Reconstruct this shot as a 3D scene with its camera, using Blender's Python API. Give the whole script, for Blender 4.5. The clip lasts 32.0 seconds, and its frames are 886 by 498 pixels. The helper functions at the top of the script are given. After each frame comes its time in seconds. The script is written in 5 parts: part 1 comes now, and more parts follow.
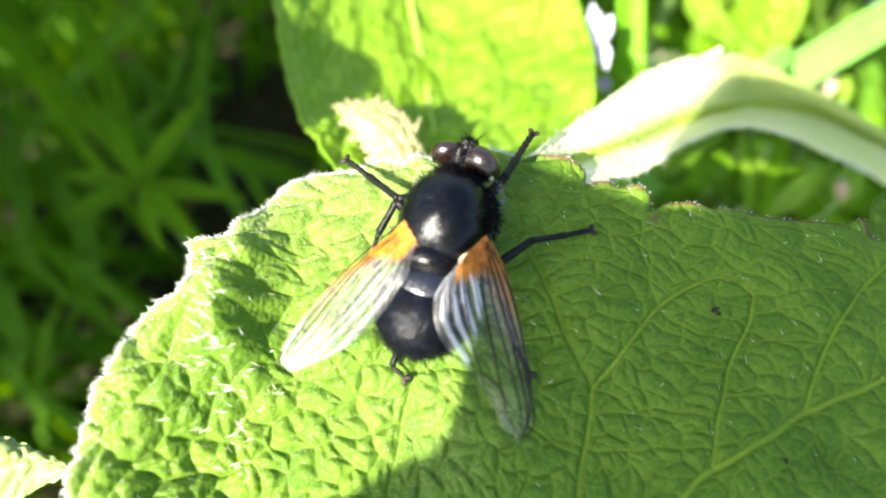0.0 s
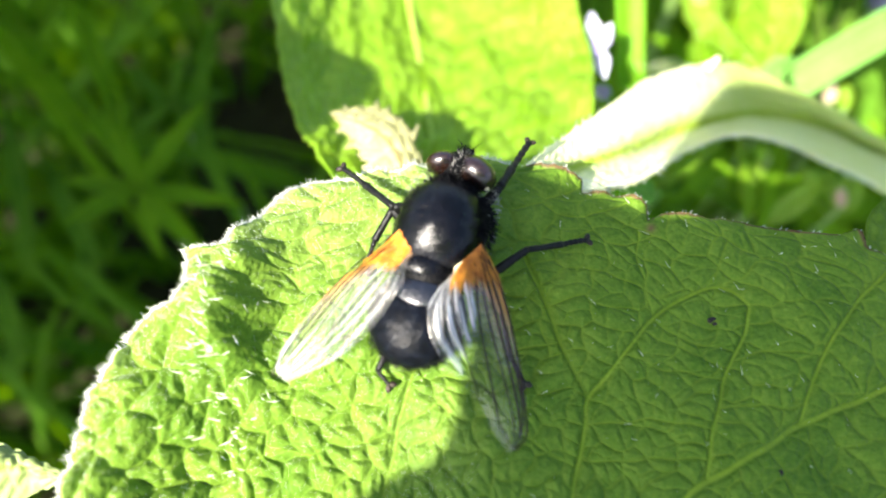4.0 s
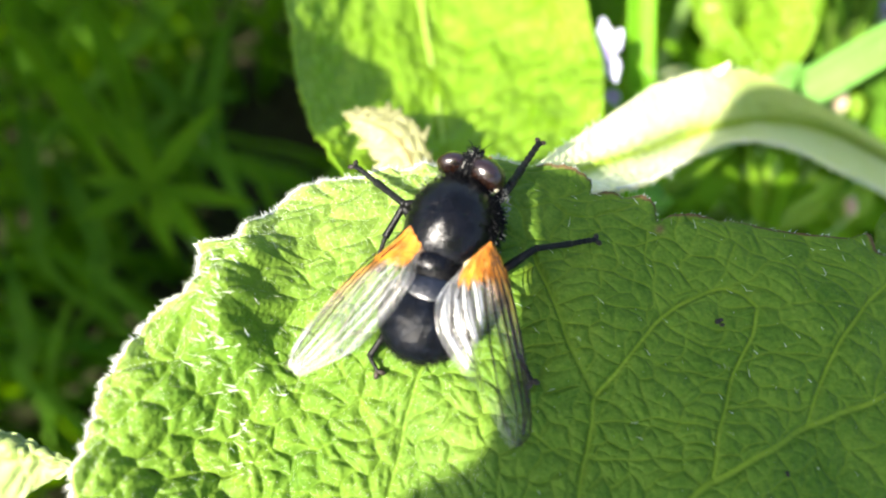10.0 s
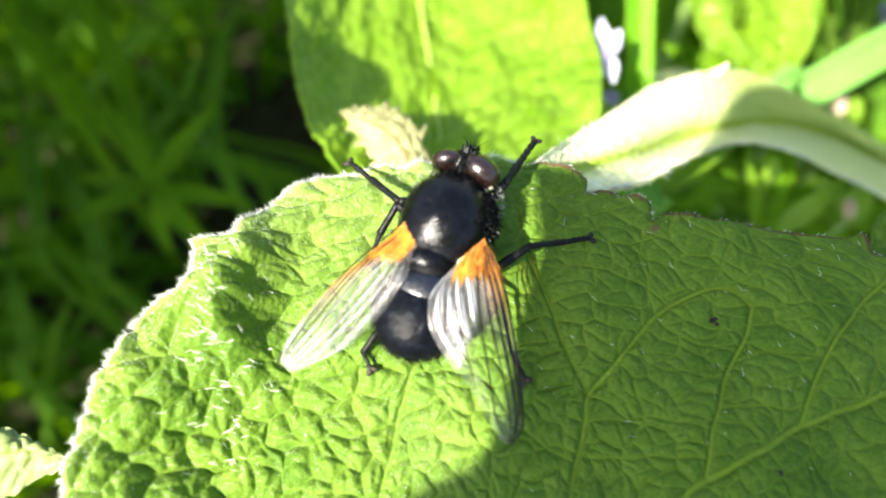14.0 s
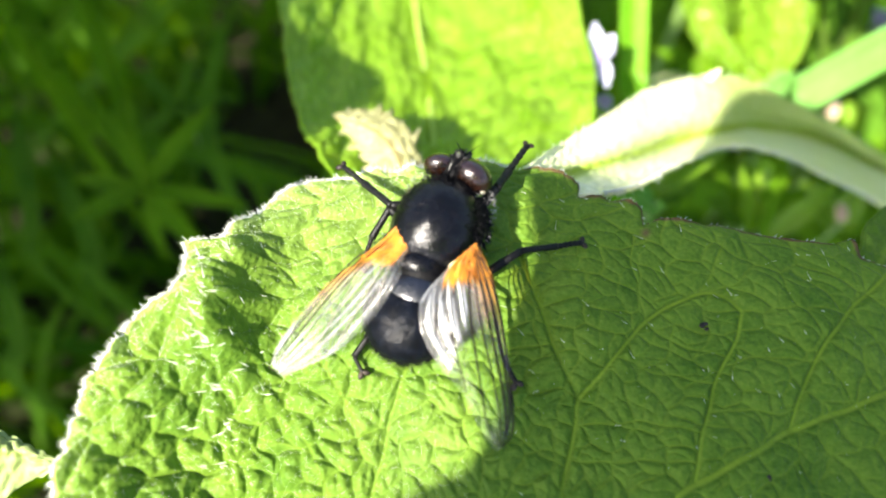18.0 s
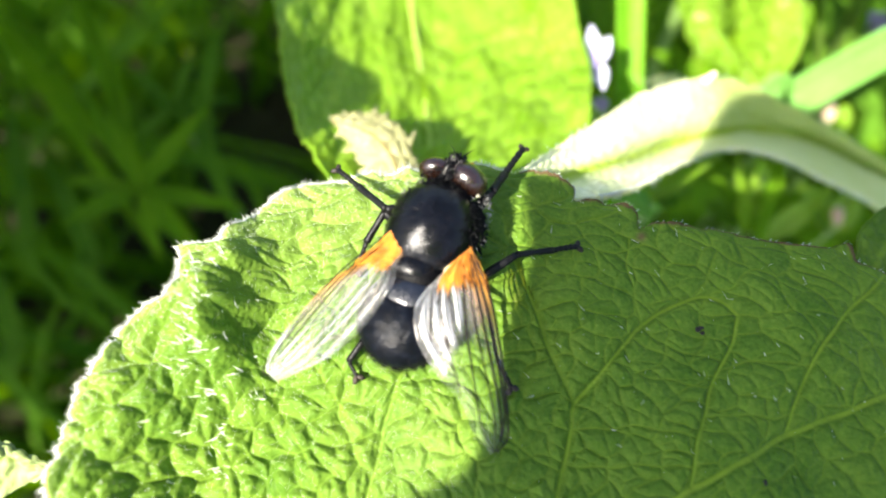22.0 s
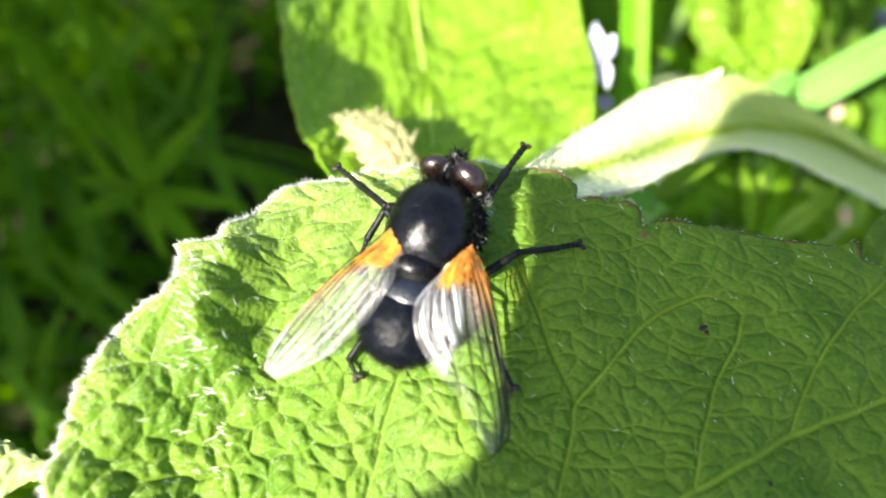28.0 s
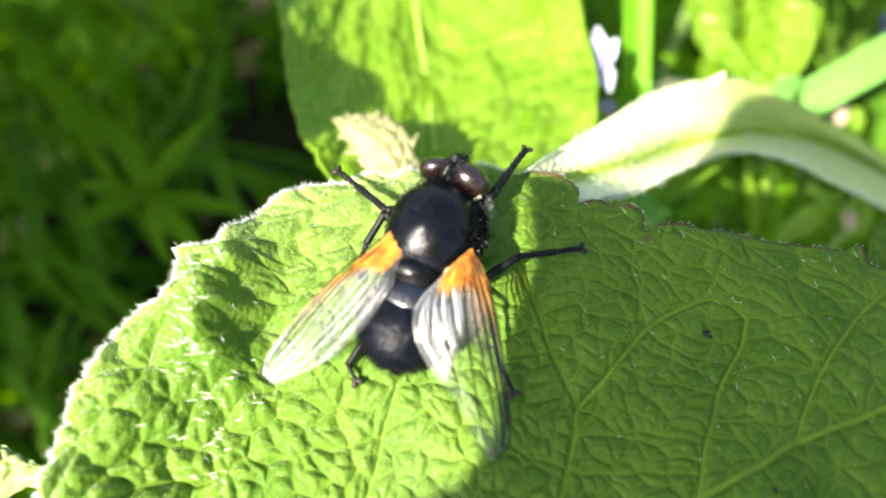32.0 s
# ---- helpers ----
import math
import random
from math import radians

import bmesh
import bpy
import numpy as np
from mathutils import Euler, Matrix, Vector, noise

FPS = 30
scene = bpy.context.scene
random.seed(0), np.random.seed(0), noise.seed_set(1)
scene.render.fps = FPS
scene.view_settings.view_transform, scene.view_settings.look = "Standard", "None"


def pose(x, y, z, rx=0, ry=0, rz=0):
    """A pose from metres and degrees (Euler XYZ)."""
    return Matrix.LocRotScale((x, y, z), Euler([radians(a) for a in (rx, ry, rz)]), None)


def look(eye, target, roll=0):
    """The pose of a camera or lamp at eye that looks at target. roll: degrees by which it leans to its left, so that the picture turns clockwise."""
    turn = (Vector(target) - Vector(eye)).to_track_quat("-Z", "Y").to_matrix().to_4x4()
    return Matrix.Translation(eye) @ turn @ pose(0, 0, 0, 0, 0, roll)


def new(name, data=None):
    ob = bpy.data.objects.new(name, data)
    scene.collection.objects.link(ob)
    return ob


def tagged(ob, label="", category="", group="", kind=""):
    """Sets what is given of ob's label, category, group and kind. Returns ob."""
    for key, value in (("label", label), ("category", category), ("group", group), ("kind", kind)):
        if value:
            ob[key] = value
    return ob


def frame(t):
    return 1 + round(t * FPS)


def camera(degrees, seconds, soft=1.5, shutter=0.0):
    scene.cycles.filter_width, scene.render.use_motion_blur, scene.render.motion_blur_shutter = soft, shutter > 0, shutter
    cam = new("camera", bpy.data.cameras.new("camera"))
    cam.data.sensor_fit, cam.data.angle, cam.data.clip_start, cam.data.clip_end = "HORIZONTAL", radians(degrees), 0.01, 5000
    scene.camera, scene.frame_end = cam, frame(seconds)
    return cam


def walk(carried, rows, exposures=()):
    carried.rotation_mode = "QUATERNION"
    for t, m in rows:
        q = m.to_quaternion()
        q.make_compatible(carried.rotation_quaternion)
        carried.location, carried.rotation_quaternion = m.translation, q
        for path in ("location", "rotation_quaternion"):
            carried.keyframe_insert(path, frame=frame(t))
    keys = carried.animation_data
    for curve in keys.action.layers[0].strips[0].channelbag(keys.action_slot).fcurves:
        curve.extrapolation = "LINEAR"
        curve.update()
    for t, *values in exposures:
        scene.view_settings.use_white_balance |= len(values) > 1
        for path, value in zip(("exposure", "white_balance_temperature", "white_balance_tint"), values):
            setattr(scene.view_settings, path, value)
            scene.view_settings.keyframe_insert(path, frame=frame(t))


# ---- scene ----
# A noon fly basking on a hairy, blistered leaf. Lengths in the plan are in millimetres.
MM = 0.001
EYE, TILT = 0.160, -68.0
# plan frame: x right, y up the view, z back towards the eye; its origin is the eye's middle place
VIEW = pose(0, 0, EYE, 90 + TILT, 0, 0)
cam = camera(66.7, 32.0, soft=2.0)
cam.data.dof.use_dof = True
cam.data.dof.focus_distance = 0.034
cam.data.dof.aperture_fstop = 25.0
ROWS = [
    (0.0, -0.48, 0.34, -0.41, -1.20, -0.66, -1.47),
    (0.5, -0.50, 0.33, -0.47, -1.16, -0.53, -1.46),
    (1.0, -0.46, 0.24, -0.60, -1.18, -0.48, -1.37),
    (1.5, -0.18, 0.57, -0.39, -1.07, -0.71, -1.18),
    (2.0, -0.50, 0.51, -0.40, -0.84, -0.54, -1.14),
    (2.5, -0.20, 0.53, -0.40, -0.81, -0.59, -1.30),
    (3.0, -0.14, 0.48, -0.44, -0.83, -0.63, -1.31),
    (3.5, -0.21, 0.48, -0.46, -0.79, -0.50, -1.27),
    (5.5, -0.06, 0.62, -0.25, -0.73, -0.78, -0.89),
    (6.0, -0.17, 0.47, -0.28, -0.62, -0.56, -0.94),
    (6.5, 0.05, 0.34, -0.32, -0.73, -0.51, -0.83),
    (7.0, 0.07, 0.40, -0.24, -0.62, -0.43, -0.75),
    (7.5, -0.00, 0.26, -0.32, -0.46, -0.25, -0.69),
    (8.0, -0.07, 0.32, -0.15, -0.24, -0.19, -0.54),
    (8.5, -0.50, 0.32, -0.01, -0.21, -0.06, -0.48),
    (9.0, -0.15, 0.11, -0.09, -0.11, -0.03, -0.48),
    (9.5, -0.22, 0.11, -0.04, -0.23, 0.05, -0.46),
    (10.0, -0.28, 0.04, -0.10, -0.16, 0.15, -0.37),
    (10.5, 0.13, -0.07, -0.14, -0.06, 0.18, -0.41),
    (11.0, -0.10, 0.08, -0.09, -0.07, 0.14, -0.18),
    (11.5, -0.33, 0.19, 0.03, 0.03, 0.11, -0.02),
    (12.0, -0.06, 0.23, 0.12, 0.01, -0.13, 0.03),
    (12.5, -0.01, 0.11, 0.08, 0.04, -0.11, -0.02),
    (13.0, -0.00, -0.00, 0.00, -0.00, -0.00, 0.00),
    (13.5, 0.07, -0.10, -0.05, 0.05, 0.02, -0.05),
    (14.0, 0.06, -0.22, -0.11, 0.06, 0.26, 0.00),
    (14.5, -0.15, 0.06, 0.05, 0.12, 0.07, 0.12),
    (16.5, 0.07, -0.15, -0.02, 0.06, -0.11, 0.21),
    (17.0, -0.02, -0.12, -0.10, 0.04, -0.09, 0.29),
    (17.5, 0.16, -0.11, -0.03, 0.17, -0.13, 0.27),
    (18.0, 0.24, -0.09, -0.02, 0.18, -0.12, 0.24),
    (18.5, 0.43, -0.09, 0.02, 0.22, -0.25, 0.22),
    (19.0, 0.34, -0.02, -0.01, 0.16, -0.35, 0.29),
    (19.5, 0.18, 0.02, -0.12, 0.22, -0.26, 0.31),
    (20.0, 0.42, 0.12, -0.13, 0.31, -0.20, 0.24),
    (20.5, 0.44, 0.22, -0.01, 0.47, -0.25, 0.32),
    (21.0, 0.36, 0.20, -0.02, 0.48, -0.24, 0.32),
    (21.5, 0.45, 0.14, -0.05, 0.44, -0.31, 0.22),
    (22.0, 0.36, 0.05, -0.14, 0.27, -0.33, 0.24),
    (22.5, 0.27, -0.15, -0.20, 0.22, -0.36, 0.27),
    (23.0, 0.32, -0.03, -0.26, 0.28, -0.42, 0.27),
    (23.5, 0.10, 0.12, -0.18, 0.43, -0.25, 0.33),
    (24.0, 0.11, 0.20, -0.05, 0.40, -0.27, 0.35),
    (24.5, 0.37, 0.19, -0.12, 0.24, -0.27, 0.37),
    (25.0, 0.14, 0.05, -0.25, 0.27, -0.22, 0.40),
    (25.5, 0.39, 0.06, -0.30, 0.51, -0.04, 0.31),
    (27.5, 0.39, -0.19, -0.45, 0.43, 0.22, 0.30),
    (28.0, 0.64, -0.12, -0.42, 0.40, 0.22, 0.23),
    (28.5, 0.76, -0.13, -0.47, 0.38, 0.25, 0.23),
    (29.0, 0.66, -0.01, -0.57, 0.58, 0.40, 0.26),
    (29.5, 0.66, 0.13, -0.38, 0.70, 0.36, 0.31),
    (30.0, 0.52, 0.09, -0.43, 0.73, 0.45, 0.42),
    (30.5, 0.75, 0.01, -0.44, 0.75, 0.28, 0.34),
    (31.0, 0.78, -0.06, -0.53, 0.78, 0.38, 0.31),
    (31.5, 0.62, -0.07, -0.65, 0.81, 0.48, 0.28),
    (32.0, 0.77, -0.18, -0.72, 0.83, 0.48, 0.25),
]
EXPOSURE = 1.16
walk(cam, [(t, VIEW @ pose(x * MM, y * MM, z * MM, rx, ry, rz)) for t, x, y, z, rx, ry, rz in ROWS],
     exposures=[(0.0, EXPOSURE + 0.27), (3.5, EXPOSURE + 0.22), (6.0, EXPOSURE + 0.10), (9.0, EXPOSURE), (32.0, EXPOSURE)])

# ---------------------------------------------------------------- light
SUN = (VIEW.to_3x3() @ Vector((-0.47, -0.12, 0.875))).normalized()
world = bpy.data.worlds.new("sky")
scene.world = world
world.use_nodes = True
sky = world.node_tree.nodes.new("ShaderNodeTexSky")
sky.sky_type = "NISHITA"
sky.sun_disc = False
sky.air_density, sky.dust_density = 0.8, 2.5
sky.sun_elevation = math.asin(SUN.z)
sky.sun_rotation = math.atan2(SUN.x, SUN.y)
back = world.node_tree.nodes["Background"]
back.inputs["Strength"].default_value = 0.163
world.node_tree.links.new(sky.outputs["Color"], back.inputs["Color"])
lamp = bpy.data.lights.new("sun", "SUN")
lamp.energy, lamp.angle, lamp.color = 7.7, radians(0.55), (1.0, 0.93, 0.82)
new("sun", lamp).matrix_world = look(SUN * 4, (0, 0, 0))


# ---------------------------------------------------------------- materials
def nodes_of(name):
    m = bpy.data.materials.new(name)
    m.use_nodes = True
    t = m.node_tree
    t.nodes.clear()
    out = t.nodes.new("ShaderNodeOutputMaterial")

    def node(kind, **sockets):
        n = t.nodes.new(kind)
        for k, v in sockets.items():
            k = k.replace("_", " ")
            if isinstance(v, bpy.types.NodeSocket):
                t.links.new(v, n.inputs[k])
            else:
                n.inputs[k].default_value = v
        return n
    return m, t, out, node


def ramp(t, fac, stops):
    r = t.nodes.new("ShaderNodeValToRGB")
    while len(r.color_ramp.elements) < len(stops):
        r.color_ramp.elements.new(0.5)
    for e, (p, c) in zip(r.color_ramp.elements, stops):
        e.position, e.color = p, (*c, 1) if len(c) == 3 else c
    t.links.new(fac, r.inputs["Fac"])
    return r.outputs["Color"]


def leaf_material(name, dark, light, vein=None, rough=0.45, through_light=0.35, grain=900.0, bump=0.00006, spec=0.4, sheen=0.0, blotch=160.0, spots=None, pebble=0.0, down=None):
    """A leaf: blotched green, gloss, light shining through. vein: colour laid on by the mesh's vein attribute."""
    m, t, out, node = nodes_of(name)
    co = node("ShaderNodeTexCoord").outputs["Object"]
    big = node("ShaderNodeTexNoise", Vector=co, Scale=blotch, Detail=4.0, Roughness=0.6)
    fine = node("ShaderNodeTexNoise", Vector=co, Scale=grain, Detail=5.0, Roughness=0.65)
    mixv = node("ShaderNodeMath", Value=0.0)
    mixv.operation = "ADD"
    a = node("ShaderNodeMath")
    a.operation = "MULTIPLY"
    t.links.new(fine.outputs["Fac"], a.inputs[0])
    a.inputs[1].default_value = 0.55
    b = node("ShaderNodeMath")
    b.operation = "MULTIPLY"
    t.links.new(big.outputs["Fac"], b.inputs[0])
    b.inputs[1].default_value = 0.55
    t.links.new(a.outputs[0], mixv.inputs[0])
    t.links.new(b.outputs[0], mixv.inputs[1])
    col = ramp(t, mixv.outputs[0], [(0.36, dark), (0.72, light)])
    if vein:
        at = node("ShaderNodeAttribute")
        at.attribute_name = "vein"
        mx = node("ShaderNodeMix")
        mx.data_type = "RGBA"
        t.links.new(at.outputs["Fac"], mx.inputs["Factor"])
        t.links.new(col, mx.inputs["A"])
        mx.inputs["B"].default_value = (*vein, 1)
        col = mx.outputs["Result"]
    # down: pale colour by the downy attribute, for rim hair and painted sunlight
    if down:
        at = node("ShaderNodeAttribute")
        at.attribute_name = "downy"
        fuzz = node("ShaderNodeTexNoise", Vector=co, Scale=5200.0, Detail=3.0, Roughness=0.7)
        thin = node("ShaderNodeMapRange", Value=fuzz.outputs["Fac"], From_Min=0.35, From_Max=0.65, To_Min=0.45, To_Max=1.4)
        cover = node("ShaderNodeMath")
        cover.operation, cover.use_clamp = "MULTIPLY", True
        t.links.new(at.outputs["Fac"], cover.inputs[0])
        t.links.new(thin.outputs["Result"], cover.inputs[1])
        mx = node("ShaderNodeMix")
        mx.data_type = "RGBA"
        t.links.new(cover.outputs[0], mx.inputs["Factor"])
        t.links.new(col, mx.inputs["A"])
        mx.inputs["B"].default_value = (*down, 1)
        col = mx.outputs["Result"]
    if spots:
        at = node("ShaderNodeAttribute")
        at.attribute_name = "brown"
        mx = node("ShaderNodeMix")
        mx.data_type = "RGBA"
        t.links.new(at.outputs["Fac"], mx.inputs["Factor"])
        t.links.new(col, mx.inputs["A"])
        mx.inputs["B"].default_value = (*spots, 1)
        col = mx.outputs["Result"]
    bp = node("ShaderNodeBump", Height=fine.outputs["Fac"], Strength=1.0, Distance=bump)
    if pebble:
        grit = node("ShaderNodeTexVoronoi", Vector=co, Scale=4200.0, Randomness=1.0)
        grit.feature = "SMOOTH_F1"
        bp = node("ShaderNodeBump", Height=grit.outputs["Distance"], Strength=1.0, Distance=pebble, Normal=bp.outputs["Normal"])
        bp.invert = True
    p = node("ShaderNodeBsdfPrincipled", Base_Color=col, Roughness=rough, Normal=bp.outputs["Normal"])
    p.inputs["Specular IOR Level"].default_value = spec
    p.inputs["Sheen Weight"].default_value = sheen
    p.inputs["Sheen Roughness"].default_value = 0.4
    hs = node("ShaderNodeHueSaturation", Color=col, Hue=0.485, Saturation=1.1, Value=1.35)
    tr = node("ShaderNodeBsdfTranslucent", Color=hs.outputs["Color"])
    mix = node("ShaderNodeMixShader", Fac=through_light)
    t.links.new(p.outputs[0], mix.inputs[1])
    t.links.new(tr.outputs[0], mix.inputs[2])
    t.links.new(mix.outputs[0], out.inputs["Surface"])
    return m


def plain_material(name, dark, light, rough=0.4, scale=1500.0, bump=0.00002, spec=0.5, coat=0.0, metal=0.0, detail=4.0):
    m, t, out, node = nodes_of(name)
    co = node("ShaderNodeTexCoord").outputs["Object"]
    n = node("ShaderNodeTexNoise", Vector=co, Scale=scale, Detail=detail, Roughness=0.6)
    col = ramp(t, n.outputs["Fac"], [(0.35, dark), (0.68, light)])
    bp = node("ShaderNodeBump", Height=n.outputs["Fac"], Strength=1.0, Distance=bump)
    p = node("ShaderNodeBsdfPrincipled", Base_Color=col, Roughness=rough, Metallic=metal, Normal=bp.outputs["Normal"])
    p.inputs["Specular IOR Level"].default_value = spec
    p.inputs["Coat Weight"].default_value = coat
    p.inputs["Coat Roughness"].default_value = 0.28
    t.links.new(p.outputs[0], out.inputs["Surface"])
    return m


def wing_material():
    """Clear, faintly smoky membrane with an amber root and painted white glints."""
    m, t, out, node = nodes_of("wing_membrane")
    at = node("ShaderNodeAttribute")
    at.attribute_name = "amber"
    co = node("ShaderNodeTexCoord").outputs["Object"]
    n = node("ShaderNodeTexNoise", Vector=co, Scale=1400.0, Detail=4.0, Roughness=0.6)
    bp = node("ShaderNodeBump", Height=n.outputs["Fac"], Strength=1.0, Distance=0.00006)
    col = ramp(t, at.outputs["Fac"], [(0.0, (0.86, 0.86, 0.84)), (0.45, (0.66, 0.33, 0.08)), (1.0, (0.62, 0.20, 0.012))])
    p = node("ShaderNodeBsdfPrincipled", Base_Color=col, Roughness=0.26, Normal=bp.outputs["Normal"])
    p.inputs["Specular IOR Level"].default_value = 0.9
    tint = ramp(t, at.outputs["Fac"], [(0.0, (0.90, 0.91, 0.90)), (0.7, (0.9, 0.5, 0.15))])
    clear = node("ShaderNodeBsdfTransparent", Color=tint)
    glint = node("ShaderNodeAttribute")
    glint.attribute_name = "glint"
    fac = node("ShaderNodeMath")
    fac.operation = "MAXIMUM"
    t.links.new(at.outputs["Fac"], fac.inputs[0])
    t.links.new(glint.outputs["Fac"], fac.inputs[1])
    mix = node("ShaderNodeMixShader", Fac=fac.outputs[0])
    t.links.new(clear.outputs[0], mix.inputs[1])
    t.links.new(p.outputs[0], mix.inputs[2])
    wet = node("ShaderNodeBsdfGlossy", Color=(1.0, 0.97, 0.92, 1), Roughness=0.30, Normal=bp.outputs["Normal"])
    gloss = node("ShaderNodeMath")
    gloss.operation = "MULTIPLY_ADD"
    t.links.new(glint.outputs["Fac"], gloss.inputs[0])
    gloss.inputs[1].default_value, gloss.inputs[2].default_value = 0.35, 0.012
    shine = node("ShaderNodeMixShader", Fac=gloss.outputs[0])
    t.links.new(mix.outputs[0], shine.inputs[1])
    t.links.new(wet.outputs[0], shine.inputs[2])
    t.links.new(shine.outputs[0], out.inputs["Surface"])
    return m


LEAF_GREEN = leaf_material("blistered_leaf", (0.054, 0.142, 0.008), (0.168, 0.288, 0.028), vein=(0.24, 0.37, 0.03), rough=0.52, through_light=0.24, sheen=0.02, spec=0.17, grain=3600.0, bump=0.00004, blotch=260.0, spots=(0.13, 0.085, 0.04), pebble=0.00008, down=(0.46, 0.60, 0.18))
BROAD_GREEN = leaf_material("broad_leaf", (0.145, 0.305, 0.002), (0.345, 0.540, 0.058), vein=(0.19, 0.34, 0.003), rough=0.36, through_light=0.5, spec=0.42, bump=0.00014)
# base whitened for the sunlit end; vein colour serves midrib and shaded end
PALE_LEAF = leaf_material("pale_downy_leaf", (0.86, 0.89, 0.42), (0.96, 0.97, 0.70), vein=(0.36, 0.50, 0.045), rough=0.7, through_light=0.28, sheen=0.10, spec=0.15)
DOWNY_LEAF = leaf_material("downy_green_leaf", (0.22, 0.30, 0.08), (0.42, 0.50, 0.20), vein=(0.24, 0.32, 0.06), rough=0.55, through_light=0.2)
DRY_LEAF = leaf_material("withered_leaf", (0.36, 0.36, 0.14), (0.62, 0.60, 0.32), vein=(0.28, 0.22, 0.07), rough=0.7, through_light=0.4)
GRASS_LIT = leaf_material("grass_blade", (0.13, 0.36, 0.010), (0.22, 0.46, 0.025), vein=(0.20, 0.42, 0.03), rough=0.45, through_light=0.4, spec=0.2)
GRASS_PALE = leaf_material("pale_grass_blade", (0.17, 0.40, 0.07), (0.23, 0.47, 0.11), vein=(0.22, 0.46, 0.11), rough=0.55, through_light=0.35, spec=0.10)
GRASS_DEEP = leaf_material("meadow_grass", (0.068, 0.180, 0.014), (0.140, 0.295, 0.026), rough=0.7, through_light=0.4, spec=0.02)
HERB = leaf_material("herb_leaf", (0.10, 0.26, 0.010), (0.22, 0.41, 0.018), vein=(0.12, 0.25, 0.01), rough=0.65, through_light=0.42, spec=0.03)
PALE_RIB = leaf_material("pale_leaf_rib", (0.36, 0.54, 0.08), (0.46, 0.63, 0.14), rough=0.5, through_light=0.3, spec=0.2)
STEM = leaf_material("green_stem", (0.14, 0.26, 0.05), (0.26, 0.38, 0.12), rough=0.5, through_light=0.1)
HAIR = leaf_material("white_hair", (0.75, 0.78, 0.68), (0.90, 0.92, 0.85), rough=0.3, through_light=0.4)
SOIL = plain_material("mossy_soil", (0.018, 0.016, 0.008), (0.036, 0.042, 0.015), rough=0.95, scale=160.0, bump=0.002, spec=0.1, detail=8.0)
BLACK = plain_material("glossy_black_cuticle", (0.0010, 0.0010, 0.0014), (0.0032, 0.0034, 0.0050), rough=0.27, scale=1200.0, bump=0.00012, spec=0.24, detail=5.0, coat=0.10)
BLACK_DULL = plain_material("dusted_black_cuticle", (0.0010, 0.0010, 0.0014), (0.0034, 0.0034, 0.0042), rough=0.5, scale=3000.0, bump=0.00006, spec=0.085)
LEG_BLACK = plain_material("black_leg_cuticle", (0.002, 0.002, 0.002), (0.010, 0.010, 0.010), rough=0.45, scale=3000.0, bump=0.00006, spec=0.24)
ABDOMEN = plain_material("blue_black_abdomen", (0.0010, 0.0014, 0.0026), (0.0040, 0.0056, 0.0100), rough=0.33, scale=2600.0, bump=0.00008, spec=0.11)
BLUISH = plain_material("bluish_dusted_cuticle", (0.002, 0.003, 0.005), (0.010, 0.012, 0.020), rough=0.30, scale=1500.0, bump=0.00010, spec=0.75)
BRISTLE = plain_material("black_bristle", (0.0015, 0.0016, 0.002), (0.004, 0.0042, 0.005), rough=0.45, spec=0.10)
EYE_BROWN = plain_material("brown_eye", (0.009, 0.0035, 0.002), (0.018, 0.0065, 0.0035), rough=0.27, scale=6000.0, bump=0.00002, spec=1.0)
FACE = plain_material("silver_dusted_face", (0.03, 0.03, 0.03), (0.45, 0.44, 0.40), rough=0.5, scale=3000.0)
GOLD = plain_material("golden_cheek", (0.50, 0.24, 0.03), (0.75, 0.42, 0.08), rough=0.35)
AMBER = plain_material("amber_hair", (0.26, 0.070, 0.004), (0.74, 0.31, 0.03), rough=0.4)
WING = wing_material()
WING_VEIN = plain_material("wing_vein", (0.008, 0.006, 0.005), (0.03, 0.020, 0.014), rough=0.5, spec=0.15)
# lighter copy of WING_VEIN, for veins that the sun catches on the left wing
LIT_VEIN = plain_material("lit_wing_vein", (0.16, 0.14, 0.11), (0.34, 0.30, 0.24), rough=0.3)
SILVER = plain_material("silver_hair", (0.02, 0.02, 0.02), (0.42, 0.41, 0.38), rough=0.35, scale=3000.0)
CALYPTER = plain_material("pale_calypter", (0.60, 0.50, 0.28), (0.80, 0.72, 0.50), rough=0.5)
TARSUS_PAD = plain_material("tan_foot_pad", (0.012, 0.008, 0.005), (0.045, 0.030, 0.018), rough=0.6)
DROPPING = plain_material("dark_speck", (0.008, 0.006, 0.005), (0.04, 0.025, 0.018), rough=0.7)
PETAL = plain_material("white_petal", (0.30, 0.30, 0.42), (0.58, 0.58, 0.68), rough=0.6, scale=900.0)
VIOLET = plain_material("violet_petal", (0.24, 0.19, 0.42), (0.44, 0.38, 0.62), rough=0.6)
PINK = plain_material("pinkish_bud", (0.42, 0.28, 0.19), (0.62, 0.48, 0.34), rough=0.6)


# ---------------------------------------------------------------- building tools
def thing(name, m, label, category, group="", kind=""):
    ob = new(name)
    ob.empty_display_size = 0.002
    ob.matrix_world = m
    return tagged(ob, label, category, group, kind)


def smooth_mesh(name, verts, faces, material, smooth=True):
    me = bpy.data.meshes.new(name)
    me.from_pydata([tuple(float(c) for c in v) for v in verts], [], faces)
    me.materials.append(material)
    if smooth:
        me.polygons.foreach_set("use_smooth", [True] * len(me.polygons))
    me.update()
    return me


